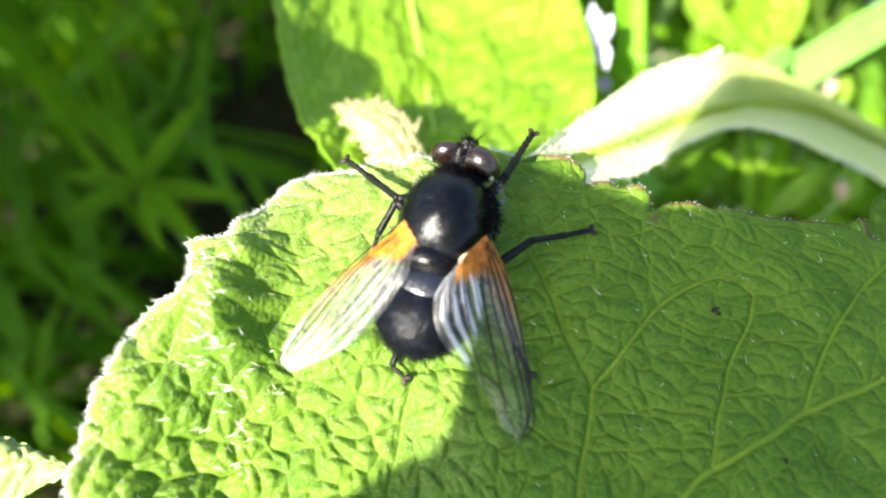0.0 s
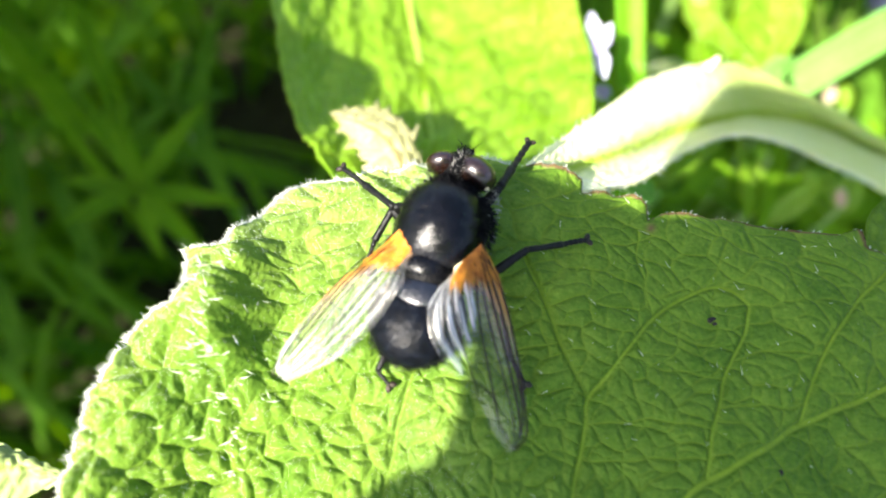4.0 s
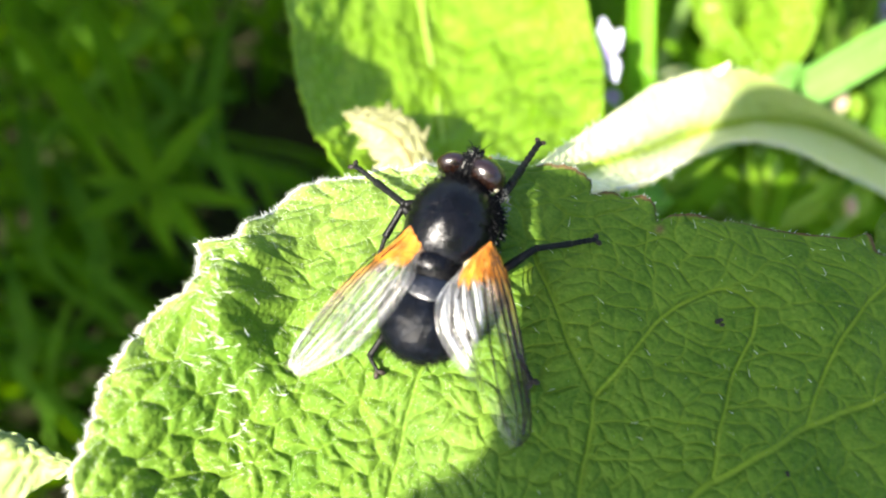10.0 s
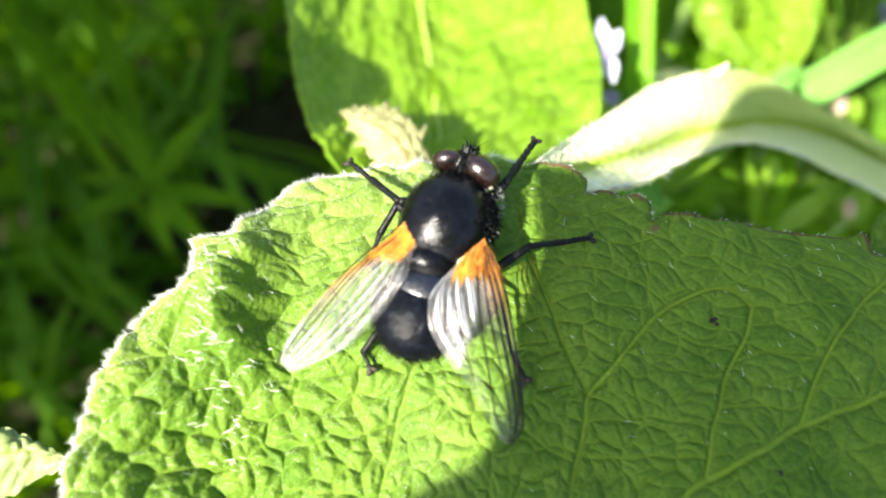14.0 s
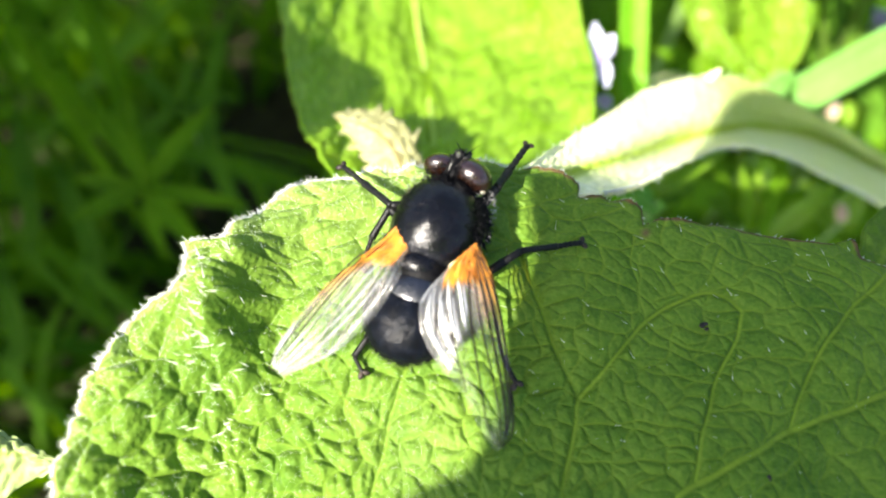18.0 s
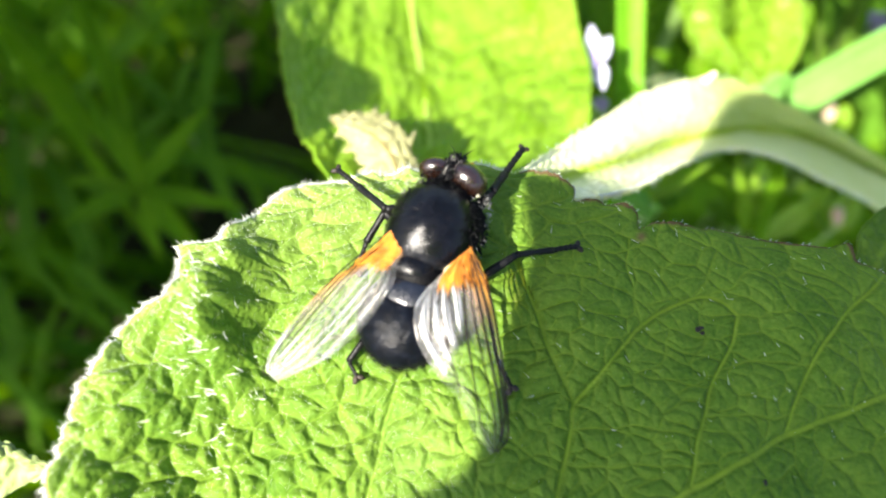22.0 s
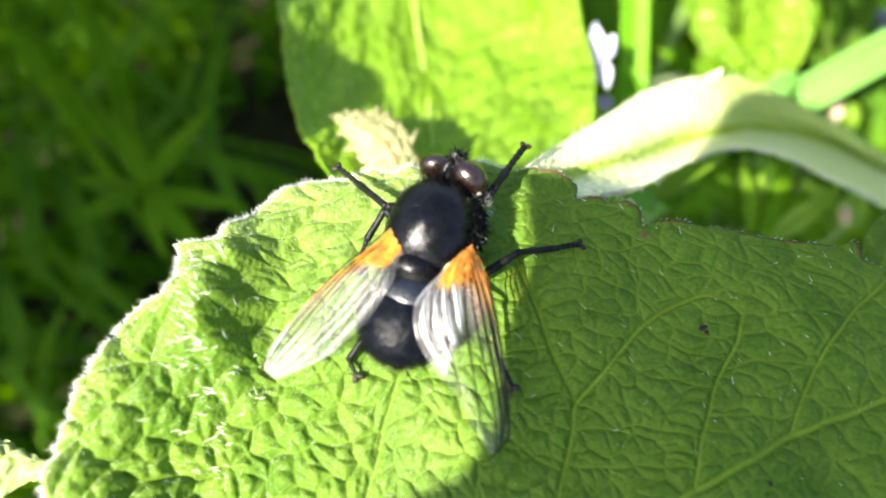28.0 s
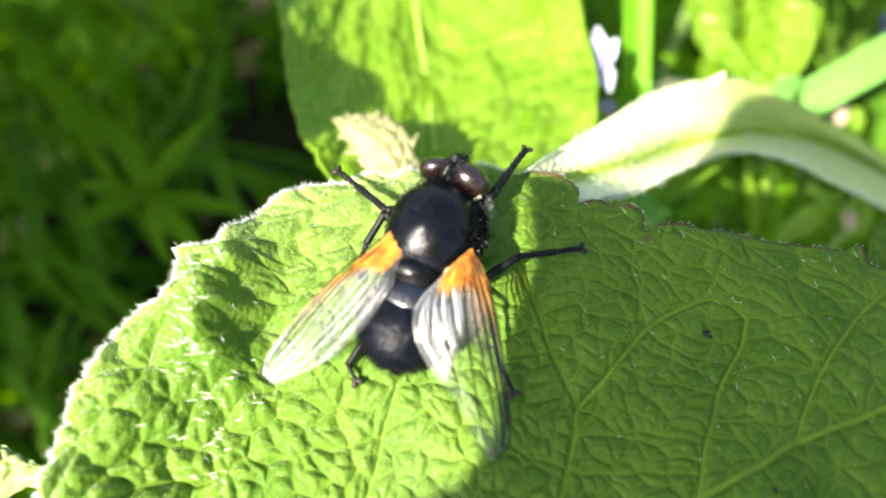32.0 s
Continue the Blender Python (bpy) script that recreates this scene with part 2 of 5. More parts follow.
def ring_mesh(name, verts, rings, count, material):
    """A closed skin of rings of count points each, one after the other, capped at both ends."""
    i, j = np.meshgrid(np.arange(rings - 1), np.arange(count), indexing="ij")
    k = (j + 1) % count
    quads = np.stack([i * count + j, (i + 1) * count + j, (i + 1) * count + k, i * count + k], -1).reshape(-1)
    loops = np.r_[quads, np.arange(count)[::-1], np.arange((rings - 1) * count, rings * count)]
    n = len(quads) // 4
    me = bpy.data.meshes.new(name)
    me.vertices.add(len(verts))
    me.vertices.foreach_set("co", np.asarray(verts, np.float32).ravel())
    me.loops.add(len(loops))
    me.loops.foreach_set("vertex_index", loops.astype(np.int32))
    me.polygons.add(n + 2)
    me.polygons.foreach_set("loop_start", np.r_[np.arange(n) * 4, n * 4, n * 4 + count].astype(np.int32))
    me.polygons.foreach_set("use_smooth", np.ones(n + 2, bool))
    me.materials.append(material)
    me.update(calc_edges=True)
    me.validate()
    return me


def part(name, me, parent, label="", m=None):
    ob = new(name, me)
    ob.parent = parent
    if m is not None:
        ob.matrix_basis = m
    return tagged(ob, label)


def at(p):
    """Pose of a plan point, in the view's axes."""
    return VIEW @ Matrix.Translation(Vector(p) * MM)


def curve3(points, n):
    """n points on a smooth line through the given ones."""
    p = np.array(points, float)
    k = len(p)
    ext = np.vstack([2 * p[0] - p[1], p, 2 * p[-1] - p[-2]])
    s = np.linspace(0, k - 1, n)
    i = np.minimum(s.astype(int), k - 2)
    f = (s - i)[:, None]
    a, b, c, d = ext[i], ext[i + 1], ext[i + 2], ext[i + 3]
    return 0.5 * (2 * b + (c - a) * f + (2 * a - 5 * b + 4 * c - d) * f ** 2 + (3 * b - a - 3 * c + d) * f ** 3)


def tube(points, radii, n=24, sides=8, squash=1.0):
    """Verts and faces of a tapered round line, closed at both ends."""
    p = curve3(points, n)
    r = np.interp(np.linspace(0, 1, n), np.linspace(0, 1, len(radii)), radii)
    tan = np.gradient(p, axis=0)
    tan /= np.linalg.norm(tan, axis=1)[:, None] + 1e-9
    ref = np.array([0.0, 0.0, 1.0])
    if abs(tan[0] @ ref) > 0.9:
        ref = np.array([1.0, 0.0, 0.0])
    side = np.cross(tan, ref)
    side /= np.linalg.norm(side, axis=1)[:, None] + 1e-9
    up = np.cross(side, tan)
    ang = np.linspace(0, 2 * np.pi, sides, endpoint=False)
    ring = p[:, None] + r[:, None, None] * (np.cos(ang)[None, :, None] * side[:, None] + squash * np.sin(ang)[None, :, None] * up[:, None])
    verts = ring.reshape(-1, 3)
    faces = []
    for i in range(n - 1):
        for j in range(sides):
            a, b = i * sides + j, i * sides + (j + 1) % sides
            faces.append((a, b, b + sides, a + sides))
    faces.append(tuple(range(sides))[::-1])
    faces.append(tuple(range((n - 1) * sides, n * sides)))
    return verts, faces


def tube_part(name, points, radii, material, parent, label="", n=24, sides=8, squash=1.0):
    v, f = tube(points, radii, n, sides, squash)
    return part(name, smooth_mesh(name, v * MM, f, material), parent, label)


def joined(pieces):
    verts, faces, k = [], [], 0
    for v, f in pieces:
        verts.append(np.asarray(v, float))
        faces += [tuple(i + k for i in g) for g in f]
        k += len(v)
    return np.vstack(verts), faces


def spike(base, tip, r):
    """A tapered hair of three sides."""
    b, t = np.array(base, float), np.array(tip, float)
    d = t - b
    s = np.cross(d, (0.31, 0.52, 0.79))
    s /= np.linalg.norm(s) + 1e-9
    u = np.cross(d, s)
    u /= np.linalg.norm(u) + 1e-9
    v = [b + r * (math.cos(a) * s + math.sin(a) * u) for a in (0, 2.09, 4.19)] + [t]
    return np.array(v), [(0, 1, 3), (1, 2, 3), (2, 0, 3)]


def ellipsoid(c, r, nu=40, nv=24, turn=(0, 0, 0), shape=None):
    """Verts and faces of an ellipsoid with its poles along y; shape(unit point) may pull it about."""
    e = np.array(Euler([radians(a) for a in turn]).to_matrix())
    verts, faces = [], []
    for i in range(nv + 1):
        th = math.pi * i / nv
        for j in range(nu):
            ph = 2 * math.pi * j / nu
            q = np.array((math.sin(th) * math.cos(ph), math.cos(th), math.sin(th) * math.sin(ph)))
            if shape:
                q = shape(q)
            verts.append(np.array(c) + e @ (q * np.array(r)))
    for i in range(nv):
        for j in range(nu):
            a, b = i * nu + j, i * nu + (j + 1) % nu
            faces.append((a, b, b + nu, a + nu))
    return np.array(verts), faces


def attribute(me, name, values):
    a = me.attributes.new(name, "FLOAT", "POINT")
    a.data.foreach_set("value", np.asarray(values, float).ravel())


RNG = np.random.RandomState(7)
JITTER = RNG.rand(64, 64, 2)


def cells(u, v, size, seed=0):
    """First and second distance to the scattered middles of cells of that size, in cell sizes."""
    x, y = u / size + seed * 7.3, v / size + seed * 3.1
    ix, iy = np.floor(x).astype(int), np.floor(y).astype(int)
    f1, f2 = np.full(x.shape, 9.0), np.full(x.shape, 9.0)
    for dx in (-1, 0, 1):
        for dy in (-1, 0, 1):
            cx, cy = ix + dx, iy + dy
            j = JITTER[(cx + seed * 11) % 64, (cy + seed * 5) % 64]
            d = np.hypot(cx + 0.1 + 0.8 * j[..., 0] - x, cy + 0.1 + 0.8 * j[..., 1] - y)
            f2 = np.where(d < f1, f1, np.minimum(f2, d))
            f1 = np.minimum(f1, d)
    return f1, f2


def nearest_two(x, y, seed, table=None, owner=None):
    """First and second distance to scattered middles on a unit grid, and the nearest one's number; with a table of owners, only middles of the same owner count."""
    ix, iy = np.floor(x).astype(int), np.floor(y).astype(int)
    f1, f2, who = np.full(x.shape, 9.0), np.full(x.shape, 9.0), np.zeros(x.shape, int)
    for dx in (-2, -1, 0, 1, 2):
        for dy in (-2, -1, 0, 1, 2):
            cx, cy = ix + dx, iy + dy
            j = JITTER[(cx + seed * 11) % 64, (cy + seed * 5) % 64]
            d = np.hypot(cx + 0.14 + 0.72 * j[..., 0] - x, cy + 0.14 + 0.72 * j[..., 1] - y)
            if table is not None:
                d = np.where(table[(cx + 128) % 256, (cy + 128) % 256] == owner, d, 9.0)
            near = d < f1
            f2 = np.where(near, f1, np.minimum(f2, d))
            who = np.where(near, (cx + 500) * 1000 + cy + 500, who)
            f1 = np.minimum(f1, d)
    return f1, f2, who


COARSE, SMALL = np.array((1.80, 1.50)), np.array((0.95, 0.82))


def vein_net(u, v):
    """The leaf's net of veins that fan out from its base: distance to the coarse net and to the small net within its meshes, in millimetres."""
    a = np.arctan2(u - 0.5, v + 25.0) * 21.0
    b = np.hypot(u - 0.5, v + 25.0)
    a, b = a + 0.22 * np.sin(b * 1.3 + 0.5 * a) + 0.09 * np.sin(b * 3.7 + 1), b + 0.30 * np.sin(a * 0.8) + 0.10 * np.sin(a * 2.9 + 2)
    f1, f2, who = nearest_two(a / COARSE[0], b / COARSE[1], 1)
    gx, gy = np.meshgrid(np.arange(-128, 128), np.arange(-128, 128), indexing="ij")
    j = JITTER[(gx + 33) % 64, (gy + 15) % 64]
    sx, sy = (gx + 0.14 + 0.72 * j[..., 0]) * SMALL[0], (gy + 0.14 + 0.72 * j[..., 1]) * SMALL[1]
    table = np.empty((256, 256), int)
    table[(gx + 128) % 256, (gy + 128) % 256] = nearest_two(sx / COARSE[0], sy / COARSE[1], 1)[2]
    g1, g2, _ = nearest_two(a / SMALL[0], b / SMALL[1], 3, table, who)
    return (f2 - f1) * 0.8, np.minimum((g2 - g1) * 0.44, 2.0)


def line_distance(u, v, line):
    """Distance in the plane from points to a broken line."""
    best = np.full(np.shape(u), 1e9)
    for (x0, y0), (x1, y1) in zip(line[:-1], line[1:]):
        dx, dy = x1 - x0, y1 - y0
        s = np.clip(((u - x0) * dx + (v - y0) * dy) / (dx * dx + dy * dy + 1e-9), 0, 1)
        best = np.minimum(best, np.hypot(u - x0 - s * dx, v - y0 - s * dy))
    return best


def strip(name, rails, parent, material, label="", nu=60, nv=24, thick=0.25, crinkle=0.0, size=2.0, ragged=0.0, veins=0, seed=1, rib=0.035, wave=0.0, stretch=1.0, shade_green=0.0):
    """A leaf blade lofted across from rail to rail (lines of plan points), with thickness; its midrib lies where vein is set."""
    lines = np.array([curve3(r, nu) for r in rails])
    grid = np.array([curve3(lines[:, i], nv) for i in range(nu)])
    s = np.linspace(0, 1, nu)[:, None] * np.ones(nv)
    w = np.ones(nu)[:, None] * np.linspace(0, 1, nv)
    du, dv = np.gradient(grid, axis=0), np.gradient(grid, axis=1)
    nor = np.cross(du, dv)
    nor /= np.linalg.norm(nor, axis=2)[..., None] + 1e-9
    if np.mean(nor[..., 2]) < 0:
        nor = -nor
    length = np.linalg.norm(np.diff(grid[:, nv // 2], axis=0), axis=1).sum()
    width = np.linalg.norm(np.diff(grid[nu // 2], axis=0), axis=1).sum()
    f1, f2 = cells(s * length * stretch + w * width * 0.3, w * width, size, seed)
    lift = crinkle * (1 - np.clip(1 - (f2 - f1) / 0.8, 0, 1) ** 2)
    if wave:
        lift = lift + wave * np.array([[noise.noise(Vector((a * 0.07 + b * 0.05, b * 0.20, seed))) + 0.5 * noise.noise(Vector((a * 0.20 - abs(b - width / 2) * 0.2, b * 0.38, seed + 9))) for a, b in zip(ra, rb)] for ra, rb in zip(s * length, w * width)])
    grid = grid + nor * lift[..., None]
    if ragged:
        rr = np.array([noise.noise(Vector((i * 0.31, seed * 3.7, 0))) + 0.6 * noise.noise(Vector((i * 0.87, seed, 4))) for i in range(nu)])
        grid[:, 0] += (grid[:, 0] - grid[:, 1]) * (rr * ragged)[:, None]
        grid[:, -1] += (grid[:, -1] - grid[:, -2]) * (rr[::-1] * ragged)[:, None]
    vein = np.exp(-(np.abs(w - 0.5) / rib) ** 2)
    if veins:
        k = np.abs(((s * veins + np.abs(w - 0.5) * 3.2) % 1.0) - 0.5) * 2
        vein = np.maximum(vein, 0.4 * np.clip((k - 0.86) / 0.14, 0, 1))
    # painted shade: tints the far part of the length with the vein colour
    if shade_green:
        vein = np.maximum(vein, shade_green * np.clip((s - 0.40 + 0.10 * w) / 0.16, 0, 1) * np.clip(1.35 - w, 0.35, 1))
    top = grid.reshape(-1, 3)
    low = (grid - nor * thick).reshape(-1, 3)
    n = nu * nv
    faces = []
    for i in range(nu - 1):
        for j in range(nv - 1):
            a = i * nv + j
            faces.append((a, a + 1, a + nv + 1, a + nv))
            faces.append((n + a, n + a + nv, n + a + nv + 1, n + a + 1))
    rim = [j for j in range(nv)] + [i * nv + nv - 1 for i in range(1, nu)] + [(nu - 1) * nv + j for j in range(nv - 2, -1, -1)] + [i * nv for i in range(nu - 2, 0, -1)]
    for a, b in zip(rim, rim[1:] + rim[:1]):
        faces.append((b, a, n + a, n + b))
    me = smooth_mesh(name, np.vstack([top, low]) * MM, faces, material)
    attribute(me, "vein", np.r_[vein.ravel(), vein.ravel()])
    return part(name, me, parent, label)


def rel(points, o):
    return [tuple(np.array(p, float) - np.array(o, float)) for p in points]


GROUND = VIEW.inverted()


def under(p, dx=0.0, dy=0.0):
    """The plan point on the ground below a plan point, shifted by dx, dy millimetres over the ground."""
    w = VIEW @ (Vector(p) * MM)
    q = GROUND @ Vector((w.x + dx * MM, w.y + dy * MM, -0.003))
    return tuple(q / MM)


# ---------------------------------------------------------------- ground
def build_ground():
    n = 90
    s = np.linspace(-1, 1, n)
    g = np.sign(s) * (0.25 * np.abs(s) + 39.75 * np.abs(s) ** 7)
    verts = []
    for y in g:
        for x in g:
            near = math.exp(-(x * x + y * y) / 0.5)
            verts.append((x, y + 0.05, near * (0.010 * noise.noise(Vector((x * 22, y * 22, 1))) + 0.004 * noise.noise(Vector((x * 90, y * 90, 2)))) - 0.008))
    faces = [(i * n + j, i * n + j + 1, (i + 1) * n + j + 1, (i + 1) * n + j) for i in range(n - 1) for j in range(n - 1)]
    me = smooth_mesh("ground", verts, faces, SOIL)
    tagged(new("ground", me), "dark damp soil under the meadow plants", "ground", kind="structure")


# ---------------------------------------------------------------- the leaf under the fly
LEAF = VIEW @ Matrix.Translation(Vector((0.5, -1.1, -34.0)) * MM) @ pose(0, 0, 0, -20, 0, 0)
OUTLINE = [(-18.41, -13.65), (-17.50, -11.59), (-17.10, -10.44), (-16.95, -9.64), (-16.98, -8.85), (-17.00, -8.01), (-16.95, -6.99), (-16.60, -6.15), (-16.05, -5.50), (-15.40, -4.71), (-15.00, -3.62),
           (-14.50, -2.69), (-14.20, -2.25), (-13.45, -1.93), (-12.55, -1.62), (-12.30, -0.96), (-12.65, -0.04), (-13.00, 1.12), (-12.60, 1.19), (-11.40, 1.34), (-10.40, 2.00), (-9.83, 2.90), (-9.25, 3.95),
           (-7.90, 4.83), (-6.90, 5.30), (-5.55, 5.44), (-4.03, 5.60), (-2.53, 5.85), (-0.09, 6.11), (2.04, 6.18), (3.73, 6.12), (4.94, 6.09), (6.80, 5.54), (7.21, 5.22), (7.18, 4.63), (7.49, 4.42), (9.33, 4.22), (10.15, 3.64), (10.35, 3.31), (10.33, 2.75), (10.52, 2.67),
           (10.95, 2.91), (14.10, 2.70), (17.14, 2.03), (20.04, 1.72), (21.21, 2.03), (21.78, 1.02), (23.76, 0.16), (26.05, -2.48), (25.58, -7.71), (22.48, -13.12),
           (14.72, -17.19), (2.40, -17.65), (-9.97, -17.23), (-15.23, -15.52)]
MAIN_VEINS = [
    [(2.35, -15.25), (9.14, -11.73), (10.82, -10.52), (13.64, -9.03), (16.25, -7.75), (18.49, -6.96), (20.76, -6.10), (25.80, -3.95)],
    [(11.45, -10.03), (11.77, -8.35), (12.38, -6.97), (12.81, -5.73), (13.51, -4.64), (14.26, -3.33), (14.74, -2.09)],
    [(16.27, -7.66), (16.77, -6.26), (17.68, -4.81), (18.60, -3.41), (20.02, -2.05), (21.48, -0.76), (23.20, 0.50)],
    [(4.61, -13.71), (5.12, -11.32), (5.57, -9.36), (6.12, -7.50), (6.23, -6.45), (7.37, -5.20), (8.60, -3.82), (9.75, -2.59), (11.26, -1.71), (12.69, -1.06), (14.01, -1.21), (14.77, -1.89)],
    [(6.23, -6.36), (5.74, -5.02), (5.09, -3.55), (4.79, -2.21), (4.37, -1.14), (4.03, -0.24), (3.70, 0.99)],
]
RUNGS = [
    [(6.27, -7.46), (7.56, -7.50), (9.18, -7.36), (10.95, -7.67), (12.09, -7.84)],
    [(8.18, -4.29), (9.77, -5.01), (11.40, -5.28), (12.92, -5.64)],
    [(9.75, -2.59), (10.70, -3.35), (12.12, -3.90), (13.75, -4.27)],
    [(5.68, -9.03), (7.08, -9.20), (9.20, -9.11), (11.63, -9.20)],
    [(12.69, -1.06), (13.42, -0.01), (14.03, 1.45)],
    [(9.76, -2.49), (9.62, -1.03), (9.41, 0.59), (9.66, 2.06)],
    [(13.51, -4.64), (15.25, -4.27), (16.90, -4.44), (17.93, -4.44)],
    [(12.47, -6.97), (13.95, -6.79), (15.38, -6.97), (16.59, -6.79)],
    [(5.39, -9.36), (4.11, -8.69), (2.90, -7.84), (2.19, -7.50)],
    [(5.08, -3.73), (4.15, -3.77), (3.03, -4.01)],
]
SIDE_VEINS = [
    [(-4.01, -13.49), (-3.48, -10.95), (-2.91, -8.51), (-2.31, -5.93), (-1.52, -4.03), (-0.85, -2.34), (0.00, 0.00), (1.49, 3.09), (2.71, 4.72)],
    [(-4.01, -13.49), (-6.29, -8.76), (-8.06, -6.19), (-9.60, -4.03), (-11.22, -1.77), (-12.96, 0.91)],
    [(-2.91, -8.51), (-4.27, -7.24), (-5.71, -5.12), (-6.63, -3.48)],
    [(-8.06, -6.19), (-7.73, -3.48), (-7.66, -0.60), (-8.76, 2.46)],
    [(-5.71, -5.12), (-5.65, -1.19), (-6.42, 2.46), (-7.00, 4.72)],
    [(-6.29, -8.76), (-9.77, -7.75), (-12.64, -5.93), (-15.16, -3.48)],
    [(-5.65, -10.71), (-9.78, -10.23), (-13.57, -8.76), (-16.80, -6.72)],
]


MAIN_VEINS = [[tuple(p) for p in curve3(line, 5 * len(line))] for line in MAIN_VEINS + SIDE_VEINS]
RUNGS = [[tuple(p) for p in curve3(line, 5 * len(line))] for line in RUNGS]


def main_leaf_height(u, v):
    """Height of the blade over its plane, and how far a place lies on a vein."""
    u, v = np.asarray(u, float), np.asarray(v, float)
    h = -0.0008 * (u - 3) ** 2 - 0.004 * (v + 2) ** 2
    crest = -9.65 + 0.25 * np.sin(v * 0.9 + 0.5) + 0.12 * np.sin(v * 2.7)
    d = u - crest
    lifted = 0.45 + 3.3 * np.exp(-((v + 1.8) / 3.2) ** 2)
    h = h + lifted / (1 + np.exp(np.clip(d / 0.60, -40, 40))) * (1 - 0.55 * np.clip(-(d + 1.0) / 2.9, 0, 1)) - 0.3 * np.exp(-((d - 1.8) / 1.2) ** 2)
    h = h + 0.24 * (u + 1.2) * np.exp(-((u + 1.2) / 2.4) ** 2 - ((v + 8.5) / 3.2) ** 2)
    h = h + 0.004 * np.clip(v, 0, 7) ** 2 / (1 + np.exp((u - 2.5) / 0.8)) / (1 + np.exp(-(u + 8.5) / 0.6))
    h = h - 1.9 * np.exp(-((d + 0.6) / 2.8) ** 2) / (1 + np.exp((v + 7.0) / 0.9))
    h = h + 0.33 * np.clip(-(d + 1.0), 0, 4.5) / (1 + np.exp((v + 4.5) / 0.8))
    h = h + 0.28 * np.sin(u * 0.55 + 0.8) * np.sin(v * 0.5)
    left = 1 / (1 + np.exp((u - 1.5) / 2.0))
    coarse, small = vein_net(u, v)
    lines = np.full(np.shape(u), 9.0)
    vein = np.zeros(np.shape(u))
    for k, line in enumerate(MAIN_VEINS):
        q = line_distance(u + 0.035 * np.sin(v * 2.3), v + 0.035 * np.sin(u * 2.7), line)
        w = 0.130 if k == 0 else 0.082 if k < 4 else 0.065
        h = h - (0.10 if k < 6 else 0.05) * np.exp(-(q / (w * 2.2)) ** 2)
        vein = np.maximum(vein, (0.95 if k < 4 else 0.65 if k == 4 else 0.30) * np.exp(-(q / w) ** 4))
        if k < 6:
            lines = np.minimum(lines, np.maximum(q - w, 0))
    for line in RUNGS:
        q = line_distance(u + 0.05 * np.sin(v * 3.1), v + 0.05 * np.sin(u * 3.3), line)
        vein = np.maximum(vein, 0.42 * np.exp(-(q / 0.075) ** 2))
        lines = np.minimum(lines, q)
    gap = np.minimum(np.minimum(small, coarse), lines * 0.8)
    wide = np.minimum(coarse, lines)
    g = np.clip(gap / (0.28 + 0.10 * left), 0, 1)
    pillow = g * (2 - g) * (1 - 0.5 * left) + 0.5 * left * g * g * (3 - 2 * g)
    r = np.clip(wide / 0.70, 0, 1)
    quilt = (1 - 0.35 * left) * r * (2 - r) + 0.35 * left * r * r * (3 - 2 * r)
    swell = np.sin(u * 1.05 + 0.6 * np.sin(v * 0.8)) * np.sin(v * 1.2 + 0.7 * np.sin(u * 0.7))
    edge = 1 / (1 + np.exp((u + 9.5) / 0.8))
    low = 1 / (1 + np.exp((v + 5.0) / 1.0)) / (1 + np.exp((u + 4.5) / 1.2))
    h = h + (0.10 + 0.24 * edge) * swell + (0.06 * pillow + 0.16 * quilt) * low + (0.090 + 0.060 * left + 0.04 * edge) * pillow + (0.145 + 0.065 * left + 0.10 * edge) * quilt
    pale = 0.34 * np.exp(-(coarse / 0.060) ** 2) + 0.20 * np.exp(-(small / 0.05) ** 2)
    return h, np.clip(np.maximum(vein, pale * (1 - 0.75 * left)), 0, 1)


def leaf_rim(angles, middle):
    """Radius of the outline along each direction from the blade's middle."""
    o = curve3(OUTLINE + OUTLINE[:1], 1200)[:, :2] - middle
    a, r = np.arctan2(o[:, 1], o[:, 0]), np.hypot(o[:, 0], o[:, 1])
    k = np.argsort(a)
    a, r = a[k], r[k]
    return np.interp(angles, np.r_[a[-1] - 2 * np.pi, a, a[0] + 2 * np.pi], np.r_[r[-1], r, r[0]])


